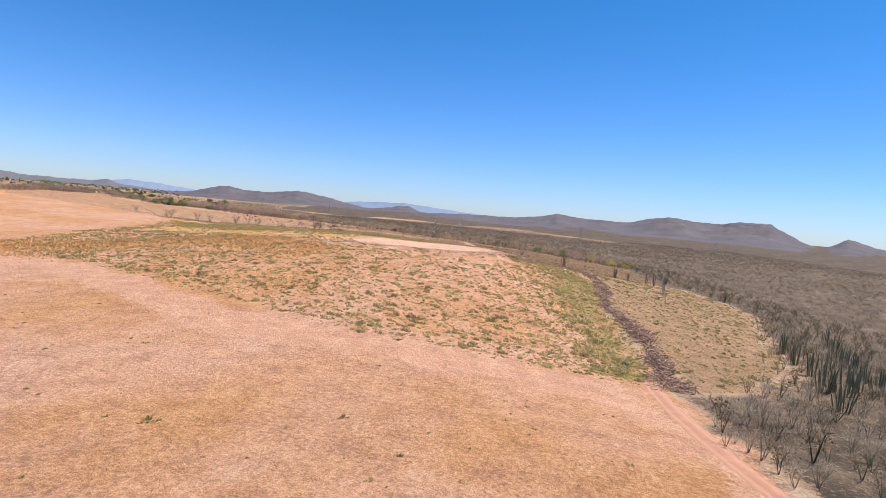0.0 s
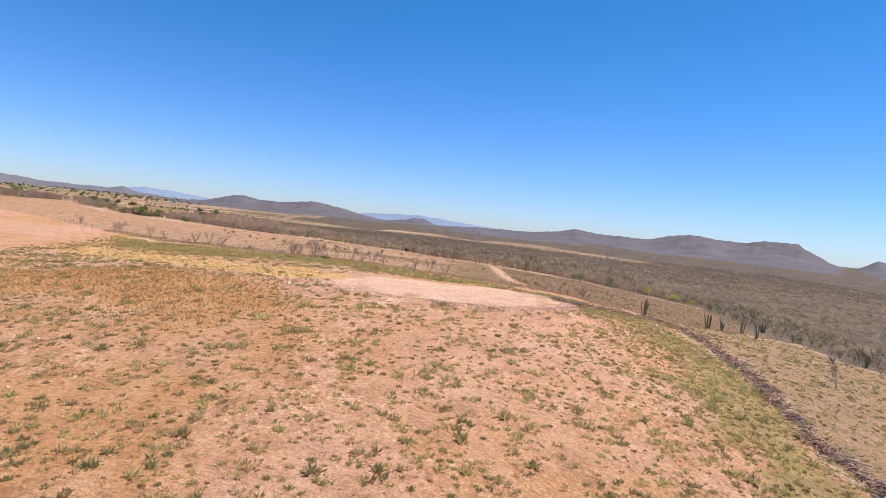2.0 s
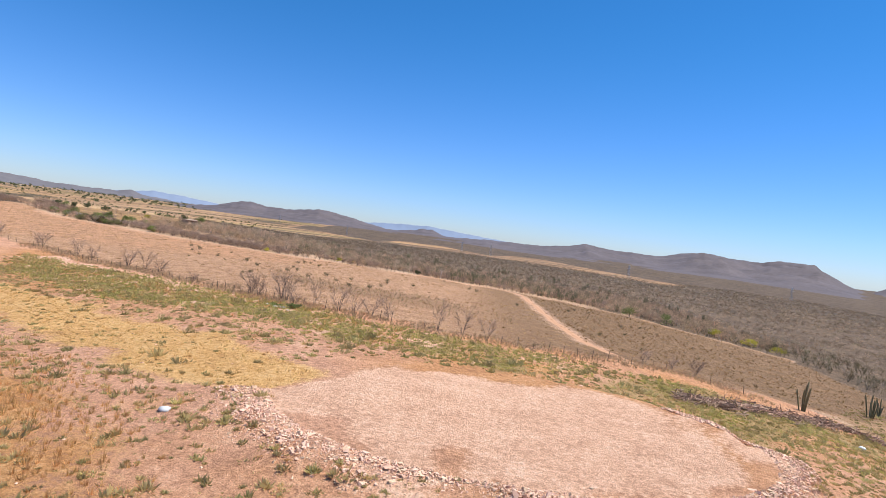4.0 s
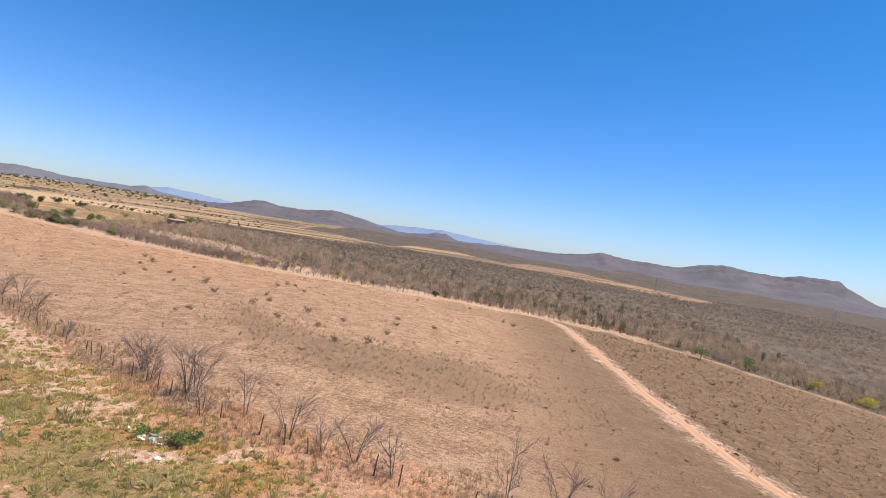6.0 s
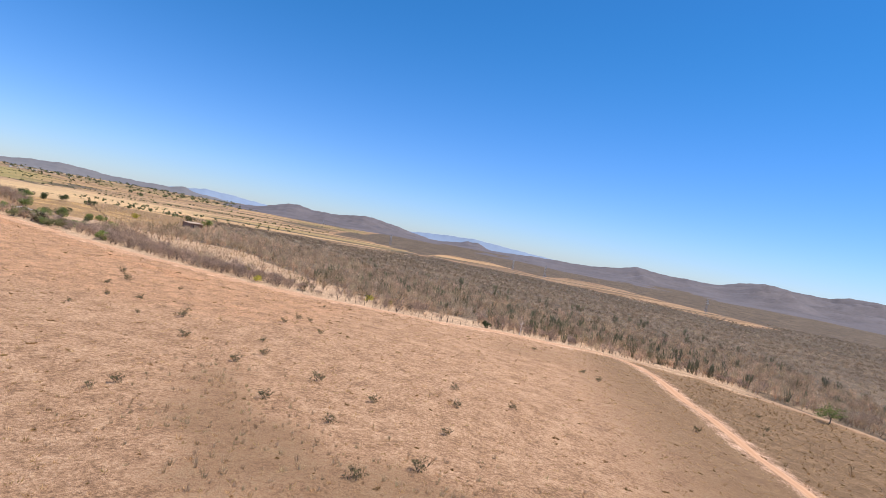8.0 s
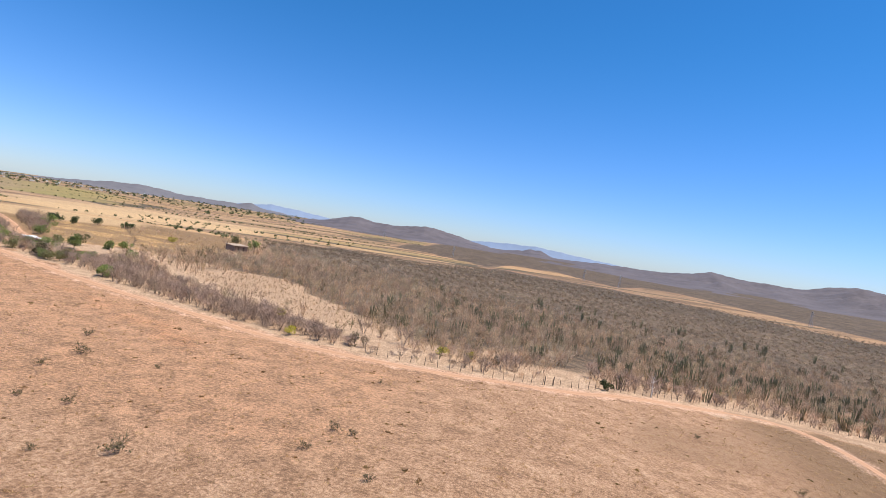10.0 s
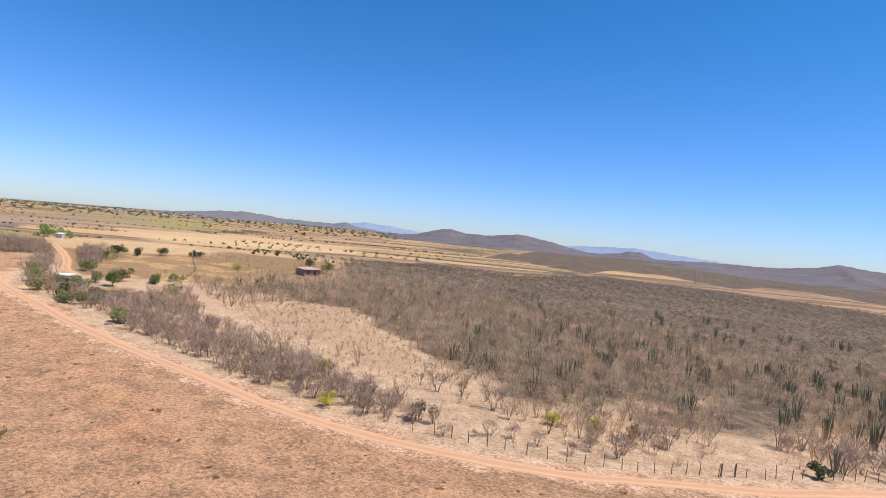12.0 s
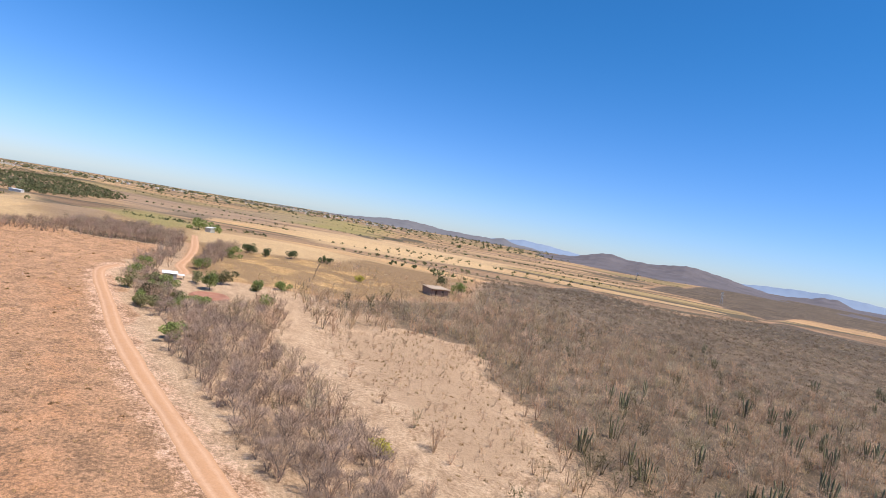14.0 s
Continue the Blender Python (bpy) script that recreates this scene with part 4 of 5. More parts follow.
x, y, r = sow((-290, -150, 300, 410), 1.6, 10, lambda x, y: np.maximum(0.9 * np.maximum(inside(x, y, HEDGE, 2), inside(x, y, HEDGE_END, 2)), 0.9 - 0.9 * smooth(near_line(x, y, LANE_ROW), 3, 5)) * smooth(near_line(x, y, LANE), 2.5, 4) * smooth(near_line(x, y, ROAD), 2.5, 4))
scatter_mesh("bare_hedge", mid_kinds, np.c_[x, y, r.uniform(0.75, 1.2, len(x))], MAT_HEDGE, "dense hedge of bare purple-brown trees round the field", "hedge", 5)
x, y, r = sow((-190, -75, 325, 400), 2.0, 11, lambda x, y: (0.35 + 0.6 * smooth(waves(x, y, 14, 57), -0.2, 0.6)) * inside(x, y, CLEARING, 3) * 1.3 + 0.25 * inside(x, y, YARD, 3) * (y < 352) + 0.10 * inside(x, y, ORCHARD, 3))
scatter_mesh("clearing_scrub", mid_kinds, np.c_[x, y, r.uniform(0.14, 0.5, len(x))], MAT_SCRUB, "low dry twigs scattered over the clearing", "scrub", 6)


x, y, r = sow((-80, 60, 320, 400), 1.9, 13, lambda x, y: 0.55 * wood_chance(x, y) * (1 - smooth(near_line(x, y, FENCE_B), 12, 30)) * smooth(near_line(x, y, [(-41, 340), (-36, 362), (-33, 390)]), 2, 4))
scatter_mesh("fence_scrub", mid_kinds, np.c_[x, y, r.uniform(0.28, 0.65, len(x))], MAT_SCRUB, "low dry scrub between the fence and the wood", "scrub", 10)


# ---- cacti ----
def cactus_column(seed, height, radius):
    """One ribbed column with a rounded tip and a slight bend."""
    r = np.random.RandomState(seed)
    n = 12
    hs = np.array([-0.1, 0.25, 0.6, 0.85, 0.95, 1.0]) * height
    rs = np.array([0.85, 1.0, 1.05, 0.95, 0.7, 0.15]) * radius
    a = np.arange(n) * 2 * np.pi / n
    rib = np.where(np.arange(n) % 2, 1.0, 0.72)
    bend = r.uniform(-0.12, 0.12, 2)
    verts = [np.c_[np.cos(a) * q * rib + bend[0] * (h / height) ** 2, np.sin(a) * q * rib + bend[1] * (h / height) ** 2, np.full(n, h)] for h, q in zip(hs, rs)]
    fs = []
    for k in range(len(hs) - 1):
        i = np.arange(n)
        j = (i + 1) % n
        fs += [np.c_[i, j, j + n] + k * n, np.c_[i, j + n, i + n] + k * n]
    return np.vstack(verts), np.vstack(fs)


columns = [link_mesh("arm", *cactus_column(s, 1.0, 0.047), MAT_CACTUS, True).data for s in range(4)]
for ob in [o for o in bpy.data.objects if o.name.startswith("arm")]:
    bpy.data.objects.remove(ob)


def columnar_cactus(x, y, height, arms, spread, seed):
    r = np.random.RandomState(seed)
    t = thing("columnar_cactus", "dark green many-armed columnar cactus among bare scrub" if arms > 6 else "slender dark columnar cactus with few upright arms", "cactus", "columnar cacti", (x, y, ground_at(x, y)), r.uniform(0, 360))
    for k in range(arms):
        ob = new("arm" if k else "trunk", columns[r.randint(4)])
        ob.parent = t
        a, q = r.uniform(0, 6.28), 0.62 * spread * np.sqrt(r.uniform(0, 1)) * (k > 0)
        h = 0.82 * height * (r.uniform(0.55, 1.0) if k else 1.0)
        ob.matrix_basis = Matrix.LocRotScale((q * np.cos(a), q * np.sin(a), 0), Euler((r.uniform(-0.06, 0.06) - 0.28 * q / spread * np.sin(a), r.uniform(-0.06, 0.06) + 0.28 * q / spread * np.cos(a), 0)), (h * 0.5 + 0.5, h * 0.5 + 0.5, h))
    return t


for i, (x, y, h, arms, sp) in enumerate([(64.6, 110.7, 5.0, 6, 0.8), (61.4, 101.6, 4.6, 7, 0.9), (59, 93.2, 4.8, 7, 1.4), (54.3, 83.3, 4.6, 9, 1.8), (57.7, 83.8, 5.2, 12, 2.6), (60.6, 85.6, 4.8, 8, 2.0), (63.9, 85.8, 4.6, 7, 1.8), (49.7, 72.8, 4.2, 7, 1.5), (67.7, 93.8, 4.4, 5, 0.8),
                                        (70.9, 101, 4.5, 7, 1.0), (69.3, 89.4, 4.0, 4, 0.6), (72.9, 107, 4.4, 8, 1.4), (76.4, 96.4, 4.6, 6, 1.0), (80.3, 120.3, 4.6, 9, 1.4), (63.4, 96.5, 4.4, 8, 1.2), (64.8, 75.7, 4.4, 7, 1.6), (70.8, 80.8, 4.6, 6, 1.4), (40.2, 197.6, 5.4, 8, 0.7), (63, 216.7, 5.0, 9, 1.2),
                                        (71.1, 226, 4.4, 4, 0.5), (81.4, 235.7, 5.6, 5, 0.7), (81.7, 227.9, 5.4, 4, 0.5), (93.8, 248.3, 5.0, 7, 1.0), (102.3, 213.2, 4.6, 6, 1.0), (90.7, 138.7, 4.6, 8, 1.2), (86.8, 108.8, 4.4, 9, 1.3)]):
    columnar_cactus(x, y, h, arms + 3, sp, 700 + i)
r = np.random.RandomState(77)
placed = 0
while placed < 250:
    x, y = (r.uniform(-110, 110), r.uniform(352, 560)) if placed < 110 else (r.uniform(-95, 50), r.uniform(346, 440))
    if wood_chance(np.array([x]), np.array([y]))[0] * gaps(np.array([x]), np.array([y]))[0] > 0.5 and r.rand() < 0.25 + 0.75 * smooth(x, -70, 30):
        columnar_cactus(x, y, r.uniform(3.6, 5.2), r.randint(7, 15), r.uniform(0.7, 1.3), 900 + placed)
        placed += 1


# ---- trees and bushes that stand alone ----
def leaf_tree(name, x, y, height, radius, mat, label, seed, count=900, leaf=0.17):
    r = np.random.RandomState(seed)
    t = thing(name, label, "tree" if "tree" in name else "bush", "", (x, y, ground_at(x, y)))
    wood = [tube((0, 0, -0.2), (r.normal() * 0.15, r.normal() * 0.15, height * 0.4), 0.14 * height / 5, 0.09 * height / 5, 6)]
    for _ in range(6):
        a = r.uniform(0, 6.28)
        wood.append(tube((0, 0, height * r.uniform(0.2, 0.4)), (np.cos(a) * radius * 0.6, np.sin(a) * radius * 0.6, height * r.uniform(0.55, 0.8)), 0.06 * height / 5, 0.02, 4))
    part("trunk", pile(wood), MAT_BARK, t)
    part("crown", leafy(seed, radius * 0.85, height * 0.40, int(count * 1.7), 0.05 + 0.055 * radius, (0, 0, height * 0.47), 9), mat, t)
    return t


HUT_TREES = [(-173.5, 343.8, 3.4, 2.0), (-194, 356, 3.6, 2.2), (-176, 349, 3.6, 2.2), (-166.5, 346, 3.2, 1.9), (-169, 349.5, 3.8, 2.2), (-156, 341, 2.8, 1.7), (-160, 346.5, 3.0, 1.8), (-195, 370, 3.4, 2.2), (-178, 360, 3.0, 1.8), (-158, 339.5, 2.8, 1.6)]
GREEN_TREE = "bright green leafy tree standing in dry ground"
DARK_TREE = "dark green round tree by the field lane"
for i, (x, y, h, q, m, lab) in enumerate([(-138, 335, 3.6, 2.0, MAT_LEAF, GREEN_TREE), (-155, 344, 3.2, 1.7, MAT_LEAF, GREEN_TREE), (-157, 350, 3.0, 1.9, MAT_LEAF, GREEN_TREE), (-172, 360, 4.4, 2.4, MAT_LEAF, GREEN_TREE),
                                          (-171, 371, 3.4, 2.0, MAT_LEAF, GREEN_TREE), (-174, 380, 3.2, 1.8, MAT_LEAF, GREEN_TREE), (-157, 364, 3.2, 1.8, MAT_LEAF, GREEN_TREE), (-178, 366, 4.2, 2.4, MAT_OLIVE, "dusty olive-green tree beside the hut"),
                                          (-218, 393, 4.2, 2.3, MAT_LEAF, GREEN_TREE), (-233, 408, 3.8, 2.1, MAT_DARK_LEAF, DARK_TREE), (-230, 406, 3.6, 2.0, MAT_DARK_LEAF, DARK_TREE), (-224, 409, 3.6, 1.8, MAT_DARK_LEAF, DARK_TREE),
                                          (-223, 419, 3.6, 1.9, MAT_DARK_LEAF, DARK_TREE), (-223, 433, 3.4, 1.5, MAT_DARK_LEAF, DARK_TREE), (-221, 435, 3.0, 1.3, MAT_DARK_LEAF, DARK_TREE), (-177, 457, 6.0, 2.8, MAT_LEAF, "tall green tree shading the adobe house"),
                                          (-192, 466, 5.0, 2.0, MAT_DARK_LEAF, DARK_TREE), (-291, 421, 6.0, 4.0, MAT_LEAF, "large green tree by a white wall"), (-288, 426, 5.6, 3.4, MAT_LEAF, "large green tree by a white wall"), (-31, 345.2, 2.4, 1.0, MAT_DARK_LEAF, "small dark green tree by the fence"),
                                          (-164, 344, 3.8, 2.0, MAT_OLIVE, "dusty olive-green tree beside the hut"), (-168, 347, 3.4, 1.9, MAT_LEAF, GREEN_TREE), (-172, 349, 3.6, 2.0, MAT_OLIVE, "dusty olive-green tree beside the hut"), (-184, 350, 3.6, 1.8, MAT_LEAF, GREEN_TREE), (-161, 341, 3.0, 1.6, MAT_LEAF, GREEN_TREE)]):
    leaf_tree("leafy_tree", x, y, h * 0.95, q * 1.0, m, lab, 40 + i)
for i, (x, y, h, q) in enumerate(HUT_TREES):
    leaf_tree("leafy_tree", x, y, h, q, (MAT_OLIVE_LEAF, MAT_LEAF, MAT_OLIVE_LEAF)[i % 3], "dusty olive tree in the grove round the hut", 140 + i, 700)
for i, (x, y, h, q, m, lab) in enumerate([(54, 341, 5.2, 2.7, MAT_LEAF, "bright green bush at the edge of the scrub"), (68, 339, 5.6, 2.9, MAT_LEAF, "bright green bush at the edge of the scrub"), (82, 330, 3.4, 3.0, MAT_YELLOW_LEAF, "yellow flowering bush at the edge of the scrub"),
                                          (90, 319, 3.2, 2.8, MAT_YELLOW_LEAF, "yellow flowering bush at the edge of the scrub"), (96, 309, 3.0, 2.6, MAT_YELLOW_LEAF, "yellow flowering bush at the edge of the scrub"), (-86, 322.5, 2.0, 0.9, MAT_YELLOW_LEAF, "yellow-green bush beside the dirt track"),
                                          (-75, 325, 2.8, 1.4, MAT_OLIVE, "olive-green bush beside the dirt track"), (-62, 338, 2.2, 1.1, MAT_YELLOW_LEAF, "yellow-green bush in the thorn wood"), (-57, 341, 2.0, 1.0, MAT_YELLOW_LEAF, "yellow-green bush in the thorn wood"),
                                          (-52, 343, 2.2, 1.2, MAT_OLIVE, "olive-green bush in the thorn wood"), (-96, 336, 2.4, 1.2, MAT_YELLOW_LEAF, "yellow-green bush in the thorn wood"), (-190, 421, 2.4, 1.8, MAT_YELLOW_LEAF, "yellow-green bush in the dry orchard")]):
    leaf_tree("leafy_bush", x, y, h, q, m, lab, 80 + i, 420, 0.15)


def lone_tree(name, x, y, height, spread, stems, label, seed, mat=MAT_BARK, thin_mat=MAT_TWIG, limbs=9, twigs=8, girth=1.0):
    wood, thin = bare_tree(seed, height, spread, stems, limbs, twigs, 0.015 * girth, True, girth)
    t = thing(name, label, "tree", "", (x, y, ground_at(x, y)))
    part("trunk", wood, mat, t)
    part("crown", thin, thin_mat, t)
    return t


for i, (x, y, h, sp, st) in enumerate([(-45.7, 205.5, 4.2, 2.4, 7), (-43.8, 203.4, 3.6, 1.6, 4), (-39.2, 201.1, 5.4, 2.0, 5), (-38.1, 200.2, 4.6, 1.4, 3), (-33.2, 198.4, 5.0, 1.5, 2), (-28.4, 194.4, 4.4, 2.4, 3), (-25.8, 193.5, 3.0, 1.4, 3), (-23.4, 192.8, 4.0, 2.2, 3), (-20.7, 191.5, 4.0, 1.8, 2),
                                       (-13.6, 190.7, 5.0, 2.6, 2), (-10.2, 191.2, 4.2, 2.2, 3), (-6.7, 191.7, 3.4, 2.0, 3), (-83.7, 232.7, 4.4, 2.6, 6), (-77.8, 229.1, 4.4, 1.8, 3), (-72.7, 225.6, 3.6, 1.8, 4), (-105.4, 247.2, 4.6, 2.4, 4), (-98, 241.8, 4.2, 2.0, 3), (-120.7, 255.5, 4.2, 2.6, 5), (-123.6, 257.4, 4.0, 2.2, 4),
                                       (-143.3, 268.1, 3.6, 2.4, 4), (-35.7, 196.4, 2.6, 1.6, 4), (17.7, 200.5, 2.6, 1.6, 4), (26.5, 202.7, 3.0, 1.8, 5), (22.9, 203, 2.2, 1.4, 4), (-60.6, 215.6, 2.0, 1.2, 4)]):
    lone_tree("bare_tree", x, y, h * 0.86, sp * 0.86, st, "leafless grey tree standing along the wire fence", 240 + i, twigs=11, girth=0.75)
lone_tree("dead_tree", 61, 160, 6.4, 1.6, 1, "bleached dead tree with a pale trunk on the weedy slope", 270, MAT_WHITE_WOOD, MAT_BARK, 16, 7, 2.2)
lone_tree("dead_tree", -22, 352.1, 6.0, 3.0, 1, "bleached dead tree with a pale trunk in the thorn wood", 274, MAT_WHITE_WOOD, MAT_TWIG, 14, 6, 1.6)

bush = thing("field_bush", "small dark dry bush in the stubble field", "bush", "field bushes", (-95, 288, 0))
bush.location.z = ground_at(-95, 288)
part("crown", pile([bare_tree(290, 1.5, 1.1, 6, 5, 6, 0.014)[1], leafy(291, 0.7, 0.45, 160, 0.09, (0, 0, 0.6))]), MAT_OLIVE, bush)
part("trunk", bare_tree(290, 1.5, 1.1, 6, 5, 6, 0.014)[0], MAT_BARK, bush)
r = np.random.RandomState(15)
for x, y, s in [(-88.3, 274.3, .7), (-64.7, 257.6, 1), (-77.1, 266.1, .6), (-58.4, 237.2, .8), (-59.3, 235.1, .6), (-56.7, 262.4, .7), (-54.6, 251.1, .9), (-53.7, 256.3, .8), (-44.6, 249.8, 1.1), (-46.4, 240.6, .9), (-39.4, 238, .8), (-37.8, 246.8, .8), (-30, 252.1, .8), (-31, 259.5, .7), (-24, 257.8, .7), (-30.7, 232.7, 1), (-29.9, 242.5, .7),
                (-34.3, 228, .9), (5, 283.4, .9), (-52.9, 273.7, .7), (-86.5, 264.6, .6), (-9.6, 308.8, .9), (-101.4, 295.2, 1), (-83.2, 275.2, .9), (-72, 269, 1.3), (-59.9, 282.7, .9), (-57.9, 282.7, .7), (-63, 304.9, .6), (-59.9, 276.8, .8), (-19, 323, .7), (-85.2, 289.2, .6), (-94.4, 282.2, .8), (-7.2, 304.5, 1), (23.7, 303.5, .9), (28.4, 318.9, .8), (37.2, 288.1, .9), (32, 264.4, .8), (46.8, 301.2, .8), (19.8, 239.7, .8)]:
    place_copy(bush, x, y, r.uniform(0, 360), s * 0.8)


# ---- grass ----
GRASS = [tuft(s, 20, 0.24, 0.36, 0.018) for s in range(5)]
LOW = [tuft(20 + s, 9, 0.17, 0.40, 0.026) for s in range(5)]
TALL = [tuft(30 + s, 18, 0.5, 0.38, 0.018) for s in range(5)]
MOUND = [mound(40 + s, 56, 0.23, 0.30, 0.030) for s in range(6)]


def patchy(x, y, size, seed, lo=-0.2, hi=0.5):
    return smooth(waves(x, y, size, seed), lo, hi)


def off_track(x, y):
    return smooth(near_line(x, y, FRONT_TRACK), 4.0, 6.0) * smooth(pad_radius(x, y), 1.0, 1.12) * smooth(near_line(x, y, ROAD), 1.8, 2.4)


x, y, r = sow((-115, 55, 55, 240), 1.0, 21, lambda x, y: inside(x, y, HILLTOP, 2) * off_track(x, y) * (0.42 + 0.58 * patchy(x, y, 9, 31)) * (1 - 0.5 * inside(x, y, RUST, 4)) * (1 - 0.85 * inside(x, y, GOLD, 3)))
scatter_mesh("hill_grass", MOUND, np.c_[x, y, 1.25 * r.gamma(4.0, 0.26, len(x)) + 0.2], MAT_TUFT, "scattered olive-green and straw tufts on pink soil", "grass", 11)
x, y, r = sow((-115, 55, 55, 240), 1.5, 22, lambda x, y: 0.5 * inside(x, y, HILLTOP, 2) * off_track(x, y))
scatter_mesh("hill_straw", LOW + MOUND[:2], np.c_[x, y, r.uniform(0.5, 1.2, len(x))], MAT_STRAW, "dry straw-coloured tufts on pink soil", "grass", 12)
x, y, r = sow((-115, 55, 55, 200), 1.0, 45, lambda x, y: (0.3 + 0.6 * smooth(x, 0, 22)) * inside(x, y, HILLTOP, 2) * off_track(x, y))
scatter_mesh("hill_weeds", MOUND, np.c_[x, y, r.gamma(3.0, 0.13, len(x)) + 0.1 + 0.45 * smooth(x, 5, 25)], MAT_WEED, "small dark weeds dotted over pink soil", "grass", 27)
x, y, r = sow((-115, 55, 55, 240), 0.7, 23, lambda x, y: np.maximum(0.85 * inside(x, y, GREEN, 2), 0.7 * patchy(x, y, 9, 33, -0.4, 0.4) * (1 - smooth(near_line(x, y, WINDROW), 5, 19)) * inside(x, y, HILLTOP, 2)))
scatter_mesh("strip_grass", MOUND + TALL[:2], np.c_[x, y, r.uniform(0.7, 1.6, len(x))], MAT_GREEN_GRASS, "green and yellow grass in a band along the hill", "grass", 13)
x, y, r = sow((28, 105, 55, 240), 1.15, 44, lambda x, y: 0.9 * inside(x, y, WEEDY, 3) * (0.4 + 0.6 * patchy(x, y, 8, 34)))
scatter_mesh("weeds", MOUND, np.c_[x, y, r.gamma(5.0, 0.24, len(x))], MAT_WEED, "green and yellowing weeds on the slope", "grass", 26)
x, y, r = sow((-118, -18, 105, 240), 0.62, 24, lambda x, y: 0.9 * inside(x, y, RUST, 4) * (0.6 + 0.4 * patchy(x, y, 7, 43)) + 0.35 * inside(x, y, GREEN, 2) * patchy(x, y, 10, 35))
scatter_mesh("rust_grass", TALL, np.c_[x, y, r.uniform(0.6, 1.1, len(x))], MAT_RUST, "rust-brown dry grass in a dense patch", "grass", 14)
x, y, r = sow((-105, -18, 140, 215), 0.75, 25, lambda x, y: 0.7 * inside(x, y, GOLD, 2))
scatter_mesh("gold_straw", LOW, np.c_[x, y, r.uniform(0.7, 1.3, len(x))], MAT_GOLD, "flattened golden straw on the hilltop", "grass", 15)
x, y, r = sow((-75, 10, 205, 262), 0.8, 26, lambda x, y: 0.5 * inside(x, y, DRY, 6) * (0.5 + 0.5 * patchy(x, y, 6, 36)))
scatter_mesh("grey_grass", TALL, np.c_[x, y, r.uniform(0.6, 1.1, len(x))], MAT_GREY_GRASS, "grey dry grass standing in a dark patch", "grass", 16)
x, y, r = sow((-240, 95, 192, 372), 1.3, 27, lambda x, y: 0.75 * inside(x, y, FIELD, 1) * (1 - 0.85 * inside(x, y, BROWN, 3)) * off_track(x, y) * (0.35 + 0.65 * patchy(x, y, 9, 37)))
scatter_mesh("field_stubble", LOW, np.c_[x, y, r.uniform(0.6, 1.4, len(x))], MAT_STRAW, "pale straw stubble of a grazed dry field", "grass", 17)
x, y, r = sow((-110, 30, 18, 135), 1.05, 28, lambda x, y: 0.55 * (1 - inside(x, y, HILLTOP, 1)) * off_track(x, y) * smooth(26 - x + (y - 40) * 0.05, 0, 3) * (0.3 + 0.7 * patchy(x, y, 7, 38)))
scatter_mesh("cut_stubble", LOW, np.c_[x, y, r.uniform(0.35, 0.8, len(x))], MAT_GOLD, "short orange stubble on bare soil", "grass", 18)
x, y, r = sow((-240, 95, 192, 372), 3.0, 41, lambda x, y: 0.55 * inside(x, y, FIELD, 1) * smooth(near_line(x, y, ROAD), 2.0, 3.5))
scatter_mesh("field_weeds", MOUND, np.c_[x, y, r.gamma(3.0, 0.2, len(x))], MAT_BROWN_GRASS, "small brown weeds dotted over the stubble", "grass", 24)
x, y, r = sow((-110, 24, 14, 110), 2.2, 42, lambda x, y: 0.4 * (1 - inside(x, y, HILLTOP, 1)) * off_track(x, y) * (x < 22))
scatter_mesh("cut_weeds", MOUND, np.c_[x, y, r.gamma(3.0, 0.16, len(x))], MAT_WEED, "small olive weeds dotted over the cut stubble", "grass", 25)
x, y, r = sow((-150, -78, 335, 400), 1.0, 29, lambda x, y: 0.8 * inside(x, y, CLEARING, 3) * (0.3 + 0.7 * patchy(x, y, 8, 39)))
scatter_mesh("clearing_grass", LOW + LOW + TALL + MOUND[:1], np.c_[x, y, r.uniform(0.5, 1.2, len(x))], MAT_BROWN_GRASS, "sparse grey grass in the clearing", "grass", 19)
x, y, r = sow((-235, -165, 362, 445), 1.3, 30, lambda x, y: 0.5 * inside(x, y, ORCHARD, 3))
scatter_mesh("orchard_straw", GRASS, np.c_[x, y, r.uniform(0.6, 1.2, len(x))], MAT_STRAW, "tall golden straw in a fenced plot", "grass", 20)
x, y, r = sow((8, 100, 210, 370), 1.7, 32, lambda x, y: 0.7 * inside(x, y, BROWN, 3))
scatter_mesh("brown_weeds", TALL + MOUND, np.c_[x, y, r.gamma(6.0, 0.14, len(x))], MAT_BROWN_GRASS, "brown dry weeds between the tracks", "grass", 22)
x, y, r = sow((8, 100, 210, 370), 7.0, 33, lambda x, y: 0.25 * inside(x, y, BROWN, 3))
scatter_mesh("low_brown_bushes", olive_kinds, np.c_[x, y, r.uniform(0.2, 0.5, len(x))], MAT_OLIVE, "low brown bushes between the tracks", "scrub", 23)
x, y, r = sow((-125, 35, 185, 262), 0.5, 31, lambda x, y: 0.85 * (1 - smooth(near_line(x, y, FENCE_A) + 1.5 * waves(x, y, 9, 46), 1.5, 4.0)) * smooth(near_line(x, y, SAND), 1.2, 2.0))
scatter_mesh("fence_grass", TALL, np.c_[x, y, r.uniform(0.6, 1.1, len(x))], MAT_GREY_GRASS, "tall straw-grey grass along the wire fence", "grass", 21)


